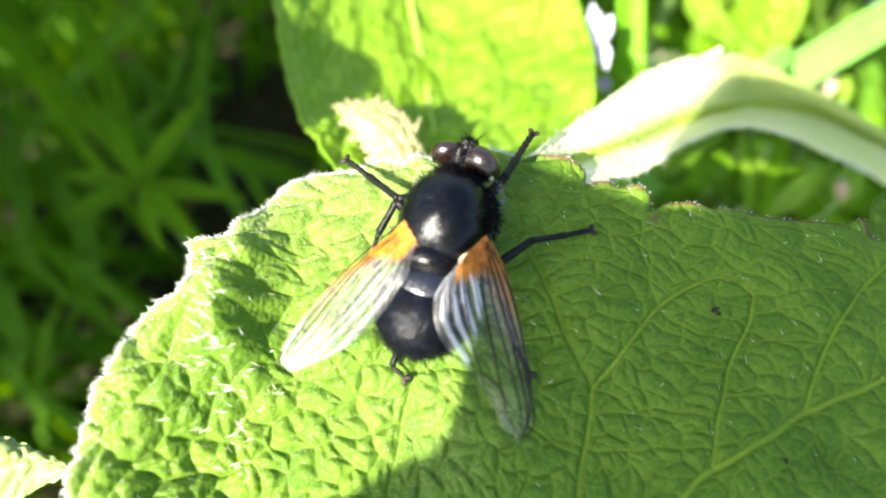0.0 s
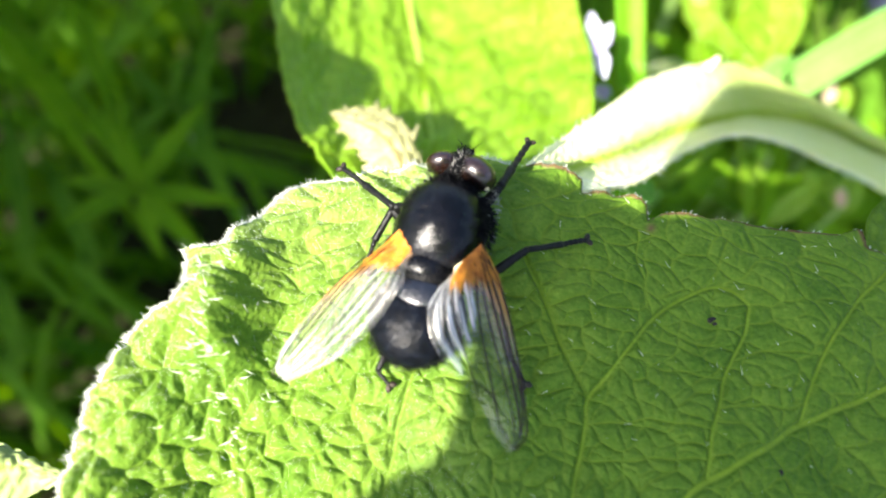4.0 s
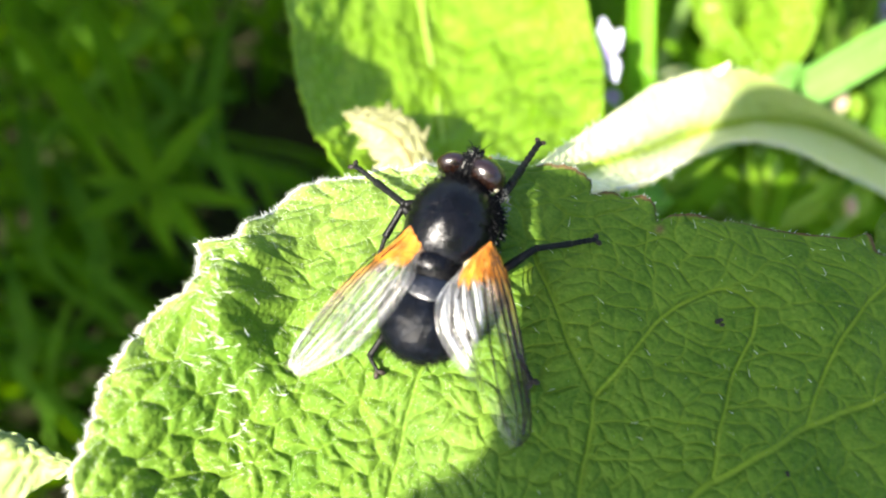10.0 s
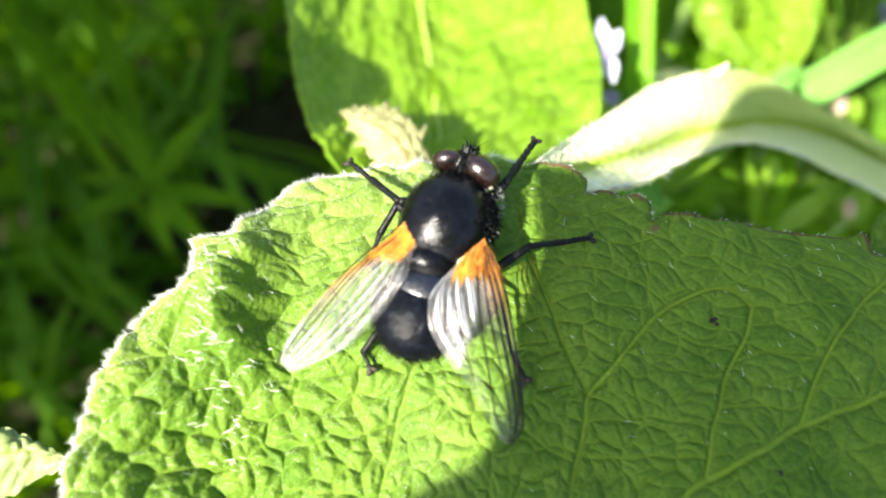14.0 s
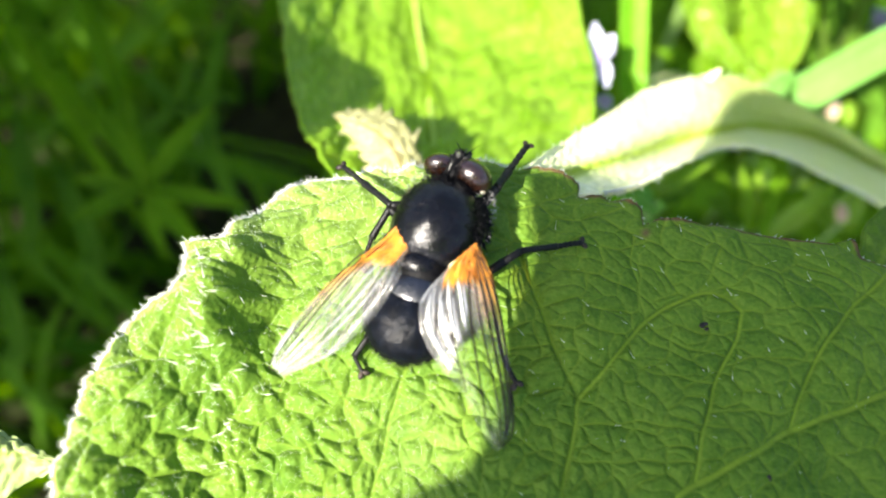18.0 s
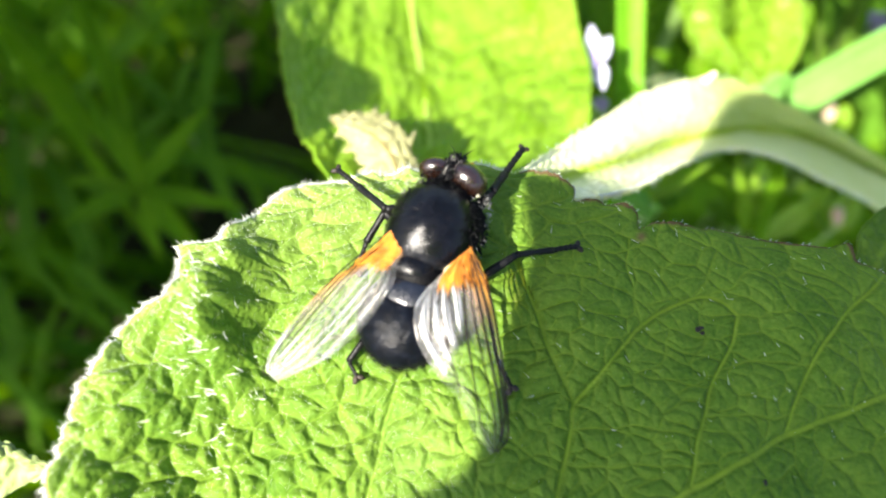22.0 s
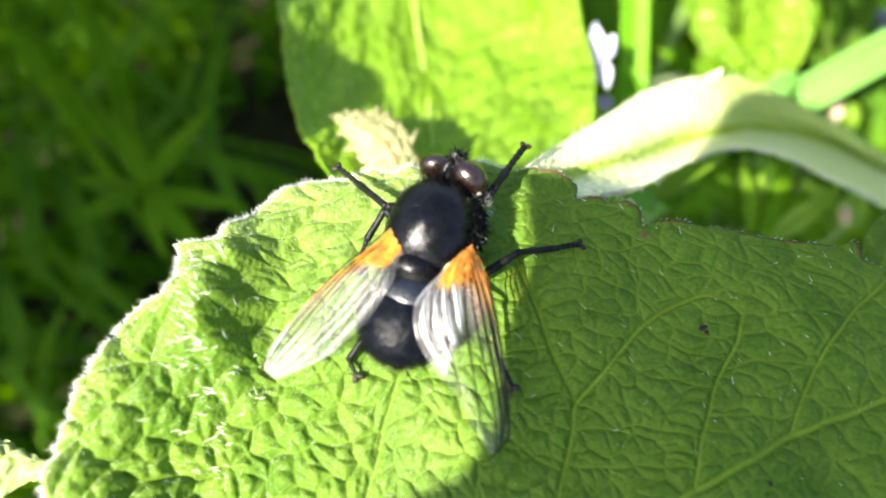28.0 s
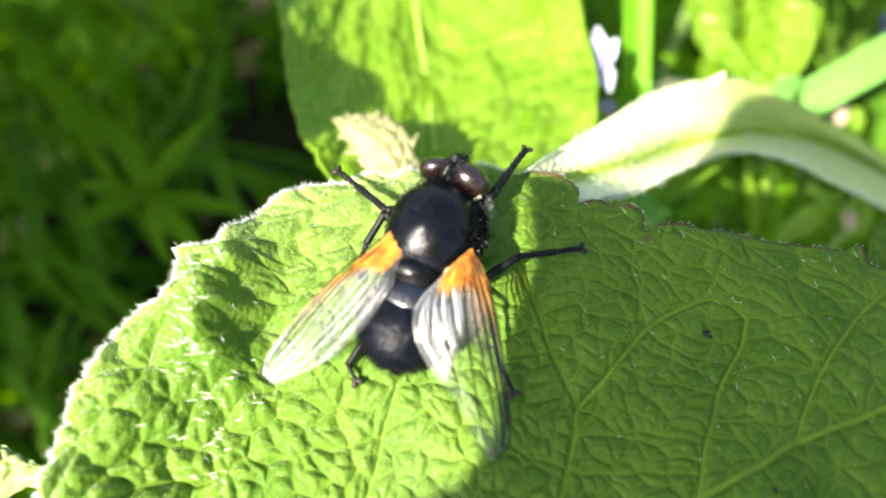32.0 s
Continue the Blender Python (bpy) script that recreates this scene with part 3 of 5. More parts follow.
def build_main_leaf():
    leaf = thing("hairy_leaf", LEAF, "large green blistered hairy leaf with chewed brown edge", "leaf")
    middle = np.array((1.5, -6.0))
    na, nr = 1700, 330
    turn = np.linspace(-np.pi, np.pi, 4001)
    share = np.cumsum(np.where(np.sin(turn) > -0.55, 1.0, 0.35))
    ang = np.interp(np.linspace(share[0], share[-1], na, endpoint=False), share, turn)
    rim = leaf_rim(ang, middle)
    far = np.array([1.0 if math.cos(a) > 0.25 and math.sin(a) > 0.3 else 0.0 for a in ang])
    rim = rim + 0.07 * far * np.array([noise.noise(Vector((math.cos(a) * 150, math.sin(a) * 150, 3))) for a in ang])
    rim = rim + 0.10 * np.array([noise.noise(Vector((math.cos(a) * 38, math.sin(a) * 38, 0))) for a in ang])
    q = np.linspace(0.0, 1, nr) ** 0.80
    q[0] = 0.0004
    box = np.ones(61) / 61
    soft = np.convolve(np.r_[rim[-60:], rim, rim[:60]], box, "same")[60:-60]
    keep = np.clip((q[:, None] - 0.86) / 0.14, 0, 1) ** 1.5
    reach = q[:, None] * (soft + (rim - soft) * keep)
    u = middle[0] + reach * np.cos(ang)
    v = middle[1] + reach * np.sin(ang)
    h, vein = main_leaf_height(u, v)
    out = np.clip((q[:, None] - 0.93) / 0.07, 0, 1)
    h = h + out ** 2 * 0.35 * np.sin(ang * 31 + 2 * np.sin(ang * 7)) - 0.25 * out
    brown = np.clip((reach - rim + 0.24) / 0.14, 0, 1) * ((u > 4.2) & (v > -1.5))
    brown = np.maximum(brown, 0.9 * np.exp(-((u - 10.25) ** 2 + (v - 2.1) ** 2) / 0.05))
    vein = np.maximum(vein, 0.85 * np.clip((reach - rim + 0.22) / 0.2, 0, 1) * (u < 4.2))
    top = np.stack([u, v, h], -1).reshape(-1, 3)
    low, under_q = [], (1.0, 0.985, 0.9, 0.6, 0.25)
    for qq in under_q:
        uu, vv = middle[0] + qq * rim * np.cos(ang), middle[1] + qq * rim * np.sin(ang)
        hh, _ = main_leaf_height(uu, vv)
        if qq == 1.0:
            hh = h[-1] - 0.12
        elif qq > 0.98:
            hh = h[-1] - 0.45
        else:
            hh = hh * 0.5 - 1.3
        low.append(np.stack([uu, vv, hh], -1))
    low = np.array(low).reshape(-1, 3)
    me = ring_mesh("blade", np.vstack([top, low]) * MM, nr + len(under_q), na, LEAF_GREEN)
    attribute(me, "vein", np.r_[vein.ravel(), np.zeros(len(low))])
    # rim hair; the rest paints sunlight as paleness: left half, top, bulge
    sunlit_half = 1 / (1 + np.exp((u - 1.0) / 1.2))
    downy = sunlit_half * (0.02 + 0.20 / (1 + np.exp(-(v - 1.0) / 1.2)) + 0.14 * np.clip(1 - (rim - reach) / 1.4, 0, 1) + 0.50 * np.clip(1.3 - (rim - reach) / 0.28, 0, 1)) + 0.10 * np.exp(-((u + 1.2) / 2.6) ** 2 - ((v + 8.5) / 3.0) ** 2)
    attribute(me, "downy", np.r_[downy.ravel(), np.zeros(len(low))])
    attribute(me, "brown", np.r_[brown.ravel(), np.zeros(len(low))])
    part("blade", me, leaf)
    # hairs of the rim and of the upper side
    rnd = random.Random(5)
    pieces = []
    for k in range(5200):
        a = rnd.uniform(-math.pi, math.pi)
        if math.sin(a) < -0.35:
            continue
        r = float(np.interp(a, ang, rim))
        x, y = middle[0] + r * math.cos(a), middle[1] + r * math.sin(a)
        if x > 3.5 and rnd.random() < 0.90:
            continue
        z = float(np.interp(a, ang, h[-1]))
        ln = (rnd.uniform(0.08, 0.26) if rnd.random() < 0.8 else rnd.uniform(0.2, 0.42)) if x < 3.5 else rnd.uniform(0.08, 0.22)
        d = a + rnd.gauss(0, 0.55)
        pieces.append(spike((x, y, z - 0.08), (x + ln * math.cos(d), y + ln * math.sin(d), z + ln * rnd.uniform(-0.2, 0.8)), rnd.uniform(0.022, 0.040)))
    v, f = joined(pieces)
    tagged(part("rim_hairs", smooth_mesh("rim_hairs", v * MM, f, HAIR), leaf, "white bristly hairs along the leaf margin"), kind="stuff")
    roots = []
    while len(roots) < 3000:
        x, y = (rnd.gauss(-10.4, 0.9), rnd.triangular(-11, 2, -3)) if len(roots) < 150 else (rnd.uniform(-17.5, 0) if rnd.random() < 0.8 else rnd.uniform(0, 21), rnd.uniform(-11, 5.5))
        if x > 0 and rnd.random() < 0.7:
            continue
        if math.hypot(x - 1.5, y + 6) > float(np.interp(math.atan2(y + 6, x - 1.5), ang, rim)) - 0.2:
            continue
        roots.append((x, y))
    zs = main_leaf_height(np.array([p[0] for p in roots]), np.array([p[1] for p in roots]))[0]
    pieces = []
    for k, ((x, y), z) in enumerate(zip(roots, zs)):
        near = k < 150
        ln = rnd.uniform(0.35, 0.75) if near else rnd.uniform(0.08, 0.22)
        if x > 3 and rnd.random() < 0.30:
            ln = rnd.uniform(0.35, 0.70)
        d = rnd.gauss(2.8, 0.5)
        pieces.append(spike((x, y, z - 0.05), (x + ln * 0.8 * math.cos(d), y + ln * 0.8 * math.sin(d), z + ln * rnd.uniform(0.3, 0.8)), rnd.uniform(0.026, 0.046) if near else rnd.uniform(0.016, 0.024) if ln > 0.28 else rnd.uniform(0.008, 0.016)))
    v, f = joined(pieces)
    tagged(part("surface_hairs", smooth_mesh("surface_hairs", v * MM, f, HAIR), leaf, "short white hairs on the upper side"), kind="stuff")
    pieces = []
    while len(pieces) < 5000:
        a, k = rnd.uniform(-math.pi, math.pi), rnd.random() ** 0.45
        rr = float(np.interp(a, ang, rim)) * k
        x, y = 1.5 + rr * math.cos(a), -6 + rr * math.sin(a)
        if y < -11.5 or x > 1.0 or rnd.random() < (x + 17) / 26:
            continue
        pieces.append((x, y))
    zs = main_leaf_height(np.array([p[0] for p in pieces]), np.array([p[1] for p in pieces]))[0]
    down = []
    for (x, y), z in zip(pieces, zs):
        ln, d = rnd.uniform(0.06, 0.16), rnd.gauss(2.6, 0.9)
        down.append(spike((x, y, z - 0.02), (x + ln * 0.7 * math.cos(d), y + ln * 0.7 * math.sin(d), z + ln * rnd.uniform(0.4, 0.9)), rnd.uniform(0.007, 0.012)))
    v, f = joined(down)
    tagged(part("down", smooth_mesh("down", v * MM, f, HAIR), leaf, "fine white down"), kind="stuff")
    # stalk from the blade's underside to the ground
    foot = LEAF.inverted() @ VIEW @ (Vector(under((6.2, -16.0, -34.0), 10, -25)) * MM) / MM
    tube_part("petiole", [(4, -10.5, -1.0), (6, -15, -8), (7, -20, -40), tuple(foot)], [0.9, 1.1, 1.4, 1.8], STEM, leaf, "hairy green leaf stalk")
    # two dark specks lie on the blade
    for (x, y), s in (((12.69, -2.83), 0.24), ((14.73, -9.89), 0.15)):
        z = float(main_leaf_height(x, y)[0])
        speck = thing("dropping", LEAF @ Matrix.Translation(Vector((x, y, z)) * MM), "small dark insect dropping lying on the leaf", "dropping", "specks on the leaf")
        pc = [ellipsoid((rnd.uniform(-0.6, 0.6) * s, rnd.uniform(-0.9, 0.9) * s, s * 0.25), (s * rnd.uniform(0.4, 0.7), s * rnd.uniform(0.3, 0.6), s * 0.5), 12, 8) for _ in range(4)]
        v, f = joined(pc)
        part("lump", smooth_mesh("lump", v * MM, f, DROPPING), speck)


# ---------------------------------------------------------------- the fly
FLY = LEAF @ Matrix.Translation(Vector((-0.16, 1.54, 0.25)) * MM) @ pose(0, 0, 0, 0, 0, -12.5)
MOVING = {"wing": []}


def build_wing(fly, name, lead, trail, z_root, z_tip, side):
    lead, trail = curve3([(*p, 0) for p in lead], 70)[:, :2], curve3([(*p, 0) for p in trail], 70)[:, :2]
    ns, nt = 70, 80
    s = np.linspace(0, 1, ns)[:, None] * np.ones(nt)
    t = np.ones(ns)[:, None] * np.linspace(0, 1, nt)
    xy = lead[:, None] * (1 - t[..., None]) + trail[:, None] * t[..., None]
    border = 0.28 + 1.6 * np.clip(s - 0.31, 0, 1) + 9 * np.clip(s - 0.42, 0, 1) ** 2
    lobe = 1 / (1 + np.exp(-np.clip((t - border) / 0.02, -30, 30)))
    fan = t ** 1.2 + 0.05 * np.sin(5 * s + 7 * t) + 0.02 * np.sin(17 * s + 5 * t)
    pleat = 0.030 * np.cos(fan * 2 * np.pi * 5.5) + 0.016 * np.cos(fan * 2 * np.pi * 11 + 3 * s) + 0.008 * np.sin(fan * 2 * np.pi * 19 - 9 * s)
    fold = pleat * np.clip(1.25 - s, 0, 1) * (1.0 if side == 0 else 0.06 + 1.25 * lobe)
    z = z_root + (z_tip - z_root) * s + fold + 0.30 * np.sin(t * np.pi) * (0.3 + 0.7 * s) - 0.12 * t + 0.75 * t * np.exp(-((s - 0.33) / 0.22) ** 2)
    top = np.dstack([xy, z]).reshape(-1, 3)
    low = top - np.array((0, 0, 0.012))
    n = ns * nt
    faces = []
    for i in range(ns - 1):
        for j in range(nt - 1):
            a = i * nt + j
            faces.append((a, a + 1, a + nt + 1, a + nt))
    me = smooth_mesh("membrane", top * MM, faces, WING)
    r = np.hypot(xy[..., 0] - xy[0, 0, 0], xy[..., 1] - xy[0, 0, 1])
    grain = np.array([[noise.noise(Vector((b * 26.0, a * 3.0, side * 5.0))) + 0.7 * noise.noise(Vector((b * 60.0, a * 8.0, side * 5.0 + 2))) for a, b in zip(ra, rb)] for ra, rb in zip(s, t)])
    amber = np.clip(1.45 - r / 1.55 + 0.55 * grain, 0, 1) * (1 - 0.35 * t)
    amber = np.maximum(amber, np.clip(1.1 - t * (2.7 if side else 3.0), 0, 1) * np.clip(1.35 - r / (4.6 if side else 5.2) + 0.2 * grain, 0, 1) * (0.75 if side else 0.9))
    attribute(me, "amber", amber * 0.95)
    # white opacity painted where the membrane catches the sun: streaks, tip, lobe
    glint_streak = np.clip(0.5 + 0.55 * np.cos(fan * 2 * np.pi * 5.5 + 0.9) + 0.8 * grain, 0, 1.3) ** 2
    tip = np.clip((s - 0.62) * 2.4, 0, 1)
    if side == 0:
        glint = 0.040 + 0.18 * glint_streak * (1 - 0.75 * np.clip(t * 1.8 - 0.9, 0, 1) * (1 - tip)) + 0.26 * tip * np.clip(0.3 + t, 0, 1)
    else:
        glint = 0.012 + 0.02 * np.clip(grain, 0, 1) * lobe + lobe * (0.04 + 0.34 * glint_streak) + 0.05 * tip
    attribute(me, "glint", np.clip(glint, 0, 0.95))
    wing = part("wing", me, fly, "clear wing with dark veins and amber root")
    MOVING["wing"].append((wing, xy[0, 0]))

    def spot(a, b):
        i, j = a * (ns - 1), b * (nt - 1)
        i0, j0 = min(int(i), ns - 2), min(int(j), nt - 2)
        g = top.reshape(ns, nt, 3)
        fi, fj = i - i0, j - j0
        return (g[i0, j0] * (1 - fi) * (1 - fj) + g[i0 + 1, j0] * fi * (1 - fj) + g[i0, j0 + 1] * (1 - fi) * fj + g[i0 + 1, j0 + 1] * fi * fj) + np.array((0, 0, 0.02))
    runs = [[(0.02, 0.02), (0.4, 0.01), (0.8, 0.01), (0.99, 0.05)], [(0.05, 0.08), (0.4, 0.09), (0.7, 0.10), (0.93, 0.06)], [(0.08, 0.14), (0.4, 0.17), (0.75, 0.20), (0.985, 0.20)],
            [(0.10, 0.2), (0.4, 0.27), (0.75, 0.36), (0.99, 0.42)], [(0.10, 0.28), (0.4, 0.38), (0.60, 0.52), (0.72, 0.66), (0.80, 0.74), (0.88, 0.70), (0.985, 0.44)], [(0.12, 0.4), (0.38, 0.64), (0.62, 0.80), (0.70, 0.97)],
            [(0.14, 0.55), (0.35, 0.78), (0.50, 0.95)], [(0.70, 0.64), (0.64, 0.72), (0.60, 0.84)], [(0.36, 0.17), (0.38, 0.27)]]
    for k, run in enumerate(runs):
        rad = (0.058 if side else 0.036) if k < 3 else (0.042 if k < 5 else 0.030) if side else 0.026
        tube_part("wing_vein", [spot(*p) for p in run], [rad, rad, rad * 0.6], WING_VEIN if side or k < 4 else LIT_VEIN, wing, n=30, sides=6)
    rnd = random.Random(3 + side)
    pieces = []
    for _ in range(420):
        b = rnd.random() ** 1.3
        a = rnd.uniform(0.0, 0.22 - 0.08 * b)
        p = spot(a, b * 0.75)
        q = spot(min(a + rnd.uniform(0.05, 0.13), 1), b * 0.75) + np.array((rnd.gauss(0, 0.05), rnd.gauss(0, 0.05), rnd.uniform(0.0, 0.12)))
        pieces.append(spike(p, q, rnd.uniform(0.02, 0.05)))
    v, f = joined(pieces)
    part("amber_fringe", smooth_mesh("amber_fringe", v * MM, f, AMBER), wing, "orange downy wing root")
    return wing


def build_leg(fly, name, root, points, radii, pad=True):
    """A leg that turns about its root: femur, tibia, tarsus with claws."""
    o = np.array(root, float)
    leg = new(name)
    leg.empty_display_size = 0.001
    leg.parent = fly
    leg.matrix_basis = Matrix.Translation(Vector(root) * MM)
    p = [np.array(q, float) - o for q in points]
    knee, ankle, toe = p[1], p[2], p[3]
    rf, rt, rs = radii
    mid = (p[0] + knee) / 2 + np.array((0, 0, 0.08))
    tube_part("femur", [p[0], mid, knee], [rf * 0.7, rf, rf * 0.75], LEG_BLACK, leg, n=14, sides=10)
    tube_part("tibia", [knee, (knee + ankle) / 2, ankle], [rt, rt * 0.9, rt * 1.05], LEG_BLACK, leg, n=12, sides=9)
    segs, v = [], toe - ankle
    for k in range(5):
        a, b = ankle + v * (k * 0.2), ankle + v * (k * 0.2 + 0.185)
        bow = np.array((0, 0, 0.06 * math.sin(k * 0.7)))
        segs.append(tube([a + bow, (a + b) / 2 + bow, b + bow], [rs * 0.8, rs, rs * 1.15], 6, 7))
    vv, ff = joined(segs)
    part("tarsus", smooth_mesh("tarsus", vv * MM, ff, LEG_BLACK), leg)
    w = v / (np.linalg.norm(v) + 1e-9)
    sd = np.cross(w, (0, 0, 1))
    sd /= np.linalg.norm(sd) + 1e-9
    claws = [tube([toe, toe + w * 0.16 + sd * s * 0.16, toe + w * 0.26 + sd * s * 0.26 - np.array((0, 0, 0.06))], [0.10, 0.15, 0.09], 8, 8) for s in (-1, 1)]
    vv, ff = joined(claws)
    part("claw_pads", smooth_mesh("claw_pads", vv * MM, ff, TARSUS_PAD), leg, "tan claws and foot pads")
    rnd = random.Random(name + str(root))
    pieces = []
    for a, b, r, k in ((p[0], knee, rf, 36), (knee, ankle, rt, 40), (ankle, toe, rs, 24)):
        for _ in range(k):
            s = rnd.random()
            c = a + (b - a) * s
            d = np.array((rnd.gauss(0, 1), rnd.gauss(0, 1), rnd.gauss(0, 1)))
            d = d / np.linalg.norm(d) + 0.7 * w
            pieces.append(spike(c + d * r * 0.5, c + d * (r + rnd.uniform(0.05, 0.18)), 0.014))
    vv, ff = joined(pieces)
    tagged(part("leg_bristles", smooth_mesh("leg_bristles", vv * MM, ff, BRISTLE), leg), kind="stuff")
    return leg


def twist(v):
    """Turns the body a little about the neck, against the spread of the legs."""
    a, o = radians(-5.0), np.array((0.0, 2.2, 0.0))
    m = np.array(((math.cos(a), -math.sin(a), 0), (math.sin(a), math.cos(a), 0), (0, 0, 1)))
    return (np.asarray(v) - o) @ m.T + o


def build_fly():
    fly = thing("fly", FLY, "glossy black fly with orange wing roots basking on a leaf", "fly")

    def thorax_shape(q):
        x, y, z = q
        g = 1 - 0.028 * math.exp(-((y - 0.02) / 0.05) ** 2) * (abs(x) > 0.25) - 0.02 * math.exp(-((abs(x) - 0.33) / 0.08) ** 2) * max(0, z) * (y > -0.2)
        k = 1.0 + 0.10 * (1 - y * y)
        box = 1 + 0.10 * (abs(x) * abs(y)) * 2
        lump = 1 + 0.03 * math.exp(-(((x + 0.1) / 0.25) ** 2 + ((y + 0.22) / 0.2) ** 2)) * max(0, z)
        return np.array((x * g * k * box * (1 - 0.10 * max(0, y)), y * box, z * g * lump))
    v, f = ellipsoid((-0.10, -0.32, 2.50), (1.86, 2.34, 1.85), 110, 80, shape=thorax_shape)
    part("thorax", smooth_mesh("thorax", twist(v) * MM, f, BLACK), fly, "shiny black thorax")
    v, f = ellipsoid((0.95, 0.1, 1.95), (1.25, 1.75, 1.25), 36, 24)
    part("pleura", smooth_mesh("pleura", twist(v) * MM, f, BLACK_DULL), fly, "dull black bristly side of the thorax")
    v, f = ellipsoid((-0.22, -2.56, 2.95), (1.06, 0.74, 0.74), 40, 26)
    part("scutellum", smooth_mesh("scutellum", twist(v) * MM, f, BLACK), fly)
    v, f = ellipsoid((0, -2.8, 2.35), (1.55, 0.95, 1.2), 24, 14)
    part("waist", smooth_mesh("waist", twist(v) * MM, f, BLACK_DULL), fly)

    def abdomen_shape(q):
        x, y, z = q
        ring = sum(math.exp(-((y - c) / 0.03) ** 2) for c in (0.42, -0.05, -0.48))
        g = 1 - 0.018 * ring
        return np.array((x * g * (1 + 0.06 * (1 - y * y)), y, z * g))
    v, f = ellipsoid((0.1, -4.55, 1.95), (2.12, 2.35, 1.42), 64, 48, turn=(-3, 0, 0), shape=abdomen_shape)
    part("abdomen", smooth_mesh("abdomen", twist(v) * MM, f, ABDOMEN), fly, "bristly blue-black abdomen")
    v, f = ellipsoid((0.05, -3.78, 1.98), (1.86, 1.42, 1.50), 48, 32)
    part("first_segment", smooth_mesh("first_segment", twist(v) * MM, f, BLUISH), fly, "shiny bluish-black first abdominal segment")
    # head
    head = part("head", smooth_mesh("head", *[(a * MM if k == 0 else a) for k, a in enumerate(ellipsoid((0.15, 2.75, 2.35), (1.35, 0.85, 1.15), 36, 24))], BLACK_DULL), fly)
    MOVING["head"] = head
    v, f = ellipsoid((-0.76, 2.80, 2.65), (0.84, 0.58, 0.95), 44, 30, turn=(10, -18, 8))
    part("eye", smooth_mesh("eye", v * MM, f, EYE_BROWN), head, "reddish-brown compound eye")
    v, f = ellipsoid((0.84, 2.54, 2.72), (1.06, 0.76, 1.0), 44, 30, turn=(10, 18, -20))
    part("eye", smooth_mesh("eye", v * MM, f, EYE_BROWN), head, "reddish-brown compound eye")
    v, f = ellipsoid((0.08, 2.75, 3.05), (0.36, 0.85, 0.45), 24, 16, turn=(-8, 0, -14))
    part("frons", smooth_mesh("frons", v * MM, f, BLACK_DULL), head, "bristly black stripe between the eyes")
    for x in (-0.16, 0.30):
        v, f = ellipsoid((x, 2.85, 3.22), (0.09, 0.55, 0.22), 16, 12, turn=(-8, 0, -14))
        part("silver_stripe", smooth_mesh("silver_stripe", v * MM, f, FACE), head, "silvery dusted stripe along the eye")
    v, f = ellipsoid((1.15, 1.95, 2.75), (0.50, 0.13, 0.30), 16, 12, turn=(0, 15, -14))
    part("eye_rim", smooth_mesh("eye_rim", v * MM, f, CALYPTER), head, "pale dusted rim behind the eye")
    v, f = ellipsoid((0.30, 3.25, 2.5), (0.62, 0.35, 0.7), 24, 16)
    part("face", smooth_mesh("face", v * MM, f, BLACK_DULL), head)
    v, f = ellipsoid((0.80, 3.15, 2.80), (0.16, 0.34, 0.30), 18, 12, turn=(0, 0, -28))
    part("cheek", smooth_mesh("cheek", v * MM, f, GOLD), head, "golden cheek")
    for s in (-1, 1):
        tube_part("antenna", [(0.24 + 0.12 * s, 3.35, 2.9), (0.26 + 0.20 * s, 3.62, 2.9), (0.27 + 0.26 * s, 3.75, 2.6)], [0.07, 0.11, 0.06], BLACK_DULL, head, n=10, sides=7)
        tube_part("arista", [(0.26 + 0.18 * s, 3.62, 2.95), (0.26 + 0.40 * s, 3.88, 3.05), (0.26 + 0.62 * s, 4.06, 3.1)], [0.025, 0.018, 0.008], BRISTLE, head, n=8, sides=5)
    rnd = random.Random(11)
    hairs = []

    def fuzz(c, r, count, lmin, lmax, rad, keep, back=0.5):
        k = 0
        while k < count:
            q = np.array((rnd.gauss(0, 1), rnd.gauss(0, 1), rnd.gauss(0, 1)))
            q /= np.linalg.norm(q)
            if not keep(q):
                continue
            p = np.array(c) + q * np.array(r)
            d = q + np.array((0, -back, 0)) + 0.25 * np.array((rnd.gauss(0, 1), rnd.gauss(0, 1), rnd.gauss(0, 1)))
            d /= np.linalg.norm(d)
            hairs.append(spike(p - d * 0.05, p + d * rnd.uniform(lmin, lmax), rad))
            k += 1
    fuzz((-0.08, -0.12, 2.45), (1.90, 2.26, 1.78), 620, 0.20, 0.55, 0.040, lambda q: q[2] > -0.3 and (abs(q[0]) > 0.70 or q[1] > 0.72))
    fuzz((-0.05, 0.1, 2.3), (1.75, 2.1, 1.5), 380, 0.18, 0.48, 0.044, lambda q: q[2] > -0.2 and q[1] > 0.62, -0.3)
    fuzz((0.35, 0.1, 2.2), (2.0, 1.9, 1.5), 420, 0.15, 0.45, 0.042, lambda q: q[2] > -0.3 and q[0] > 0.5)
    fuzz((-0.1, -0.30, 2.50), (1.92, 2.34, 1.84), 1300, 0.08, 0.26, 0.010, lambda q: q[2] > 0.0)
    fuzz((-0.22, -2.42, 2.95), (1.02, 0.74, 0.74), 90, 0.25, 0.6, 0.022, lambda q: q[2] > -0.2 and q[1] < 0.1, 0.8)
    fuzz((0.1, -4.55, 1.95), (2.2, 2.35, 1.42), 1600, 0.10, 0.28, 0.015, lambda q: q[2] > -0.3 and q[1] < 0.35, 0.8)
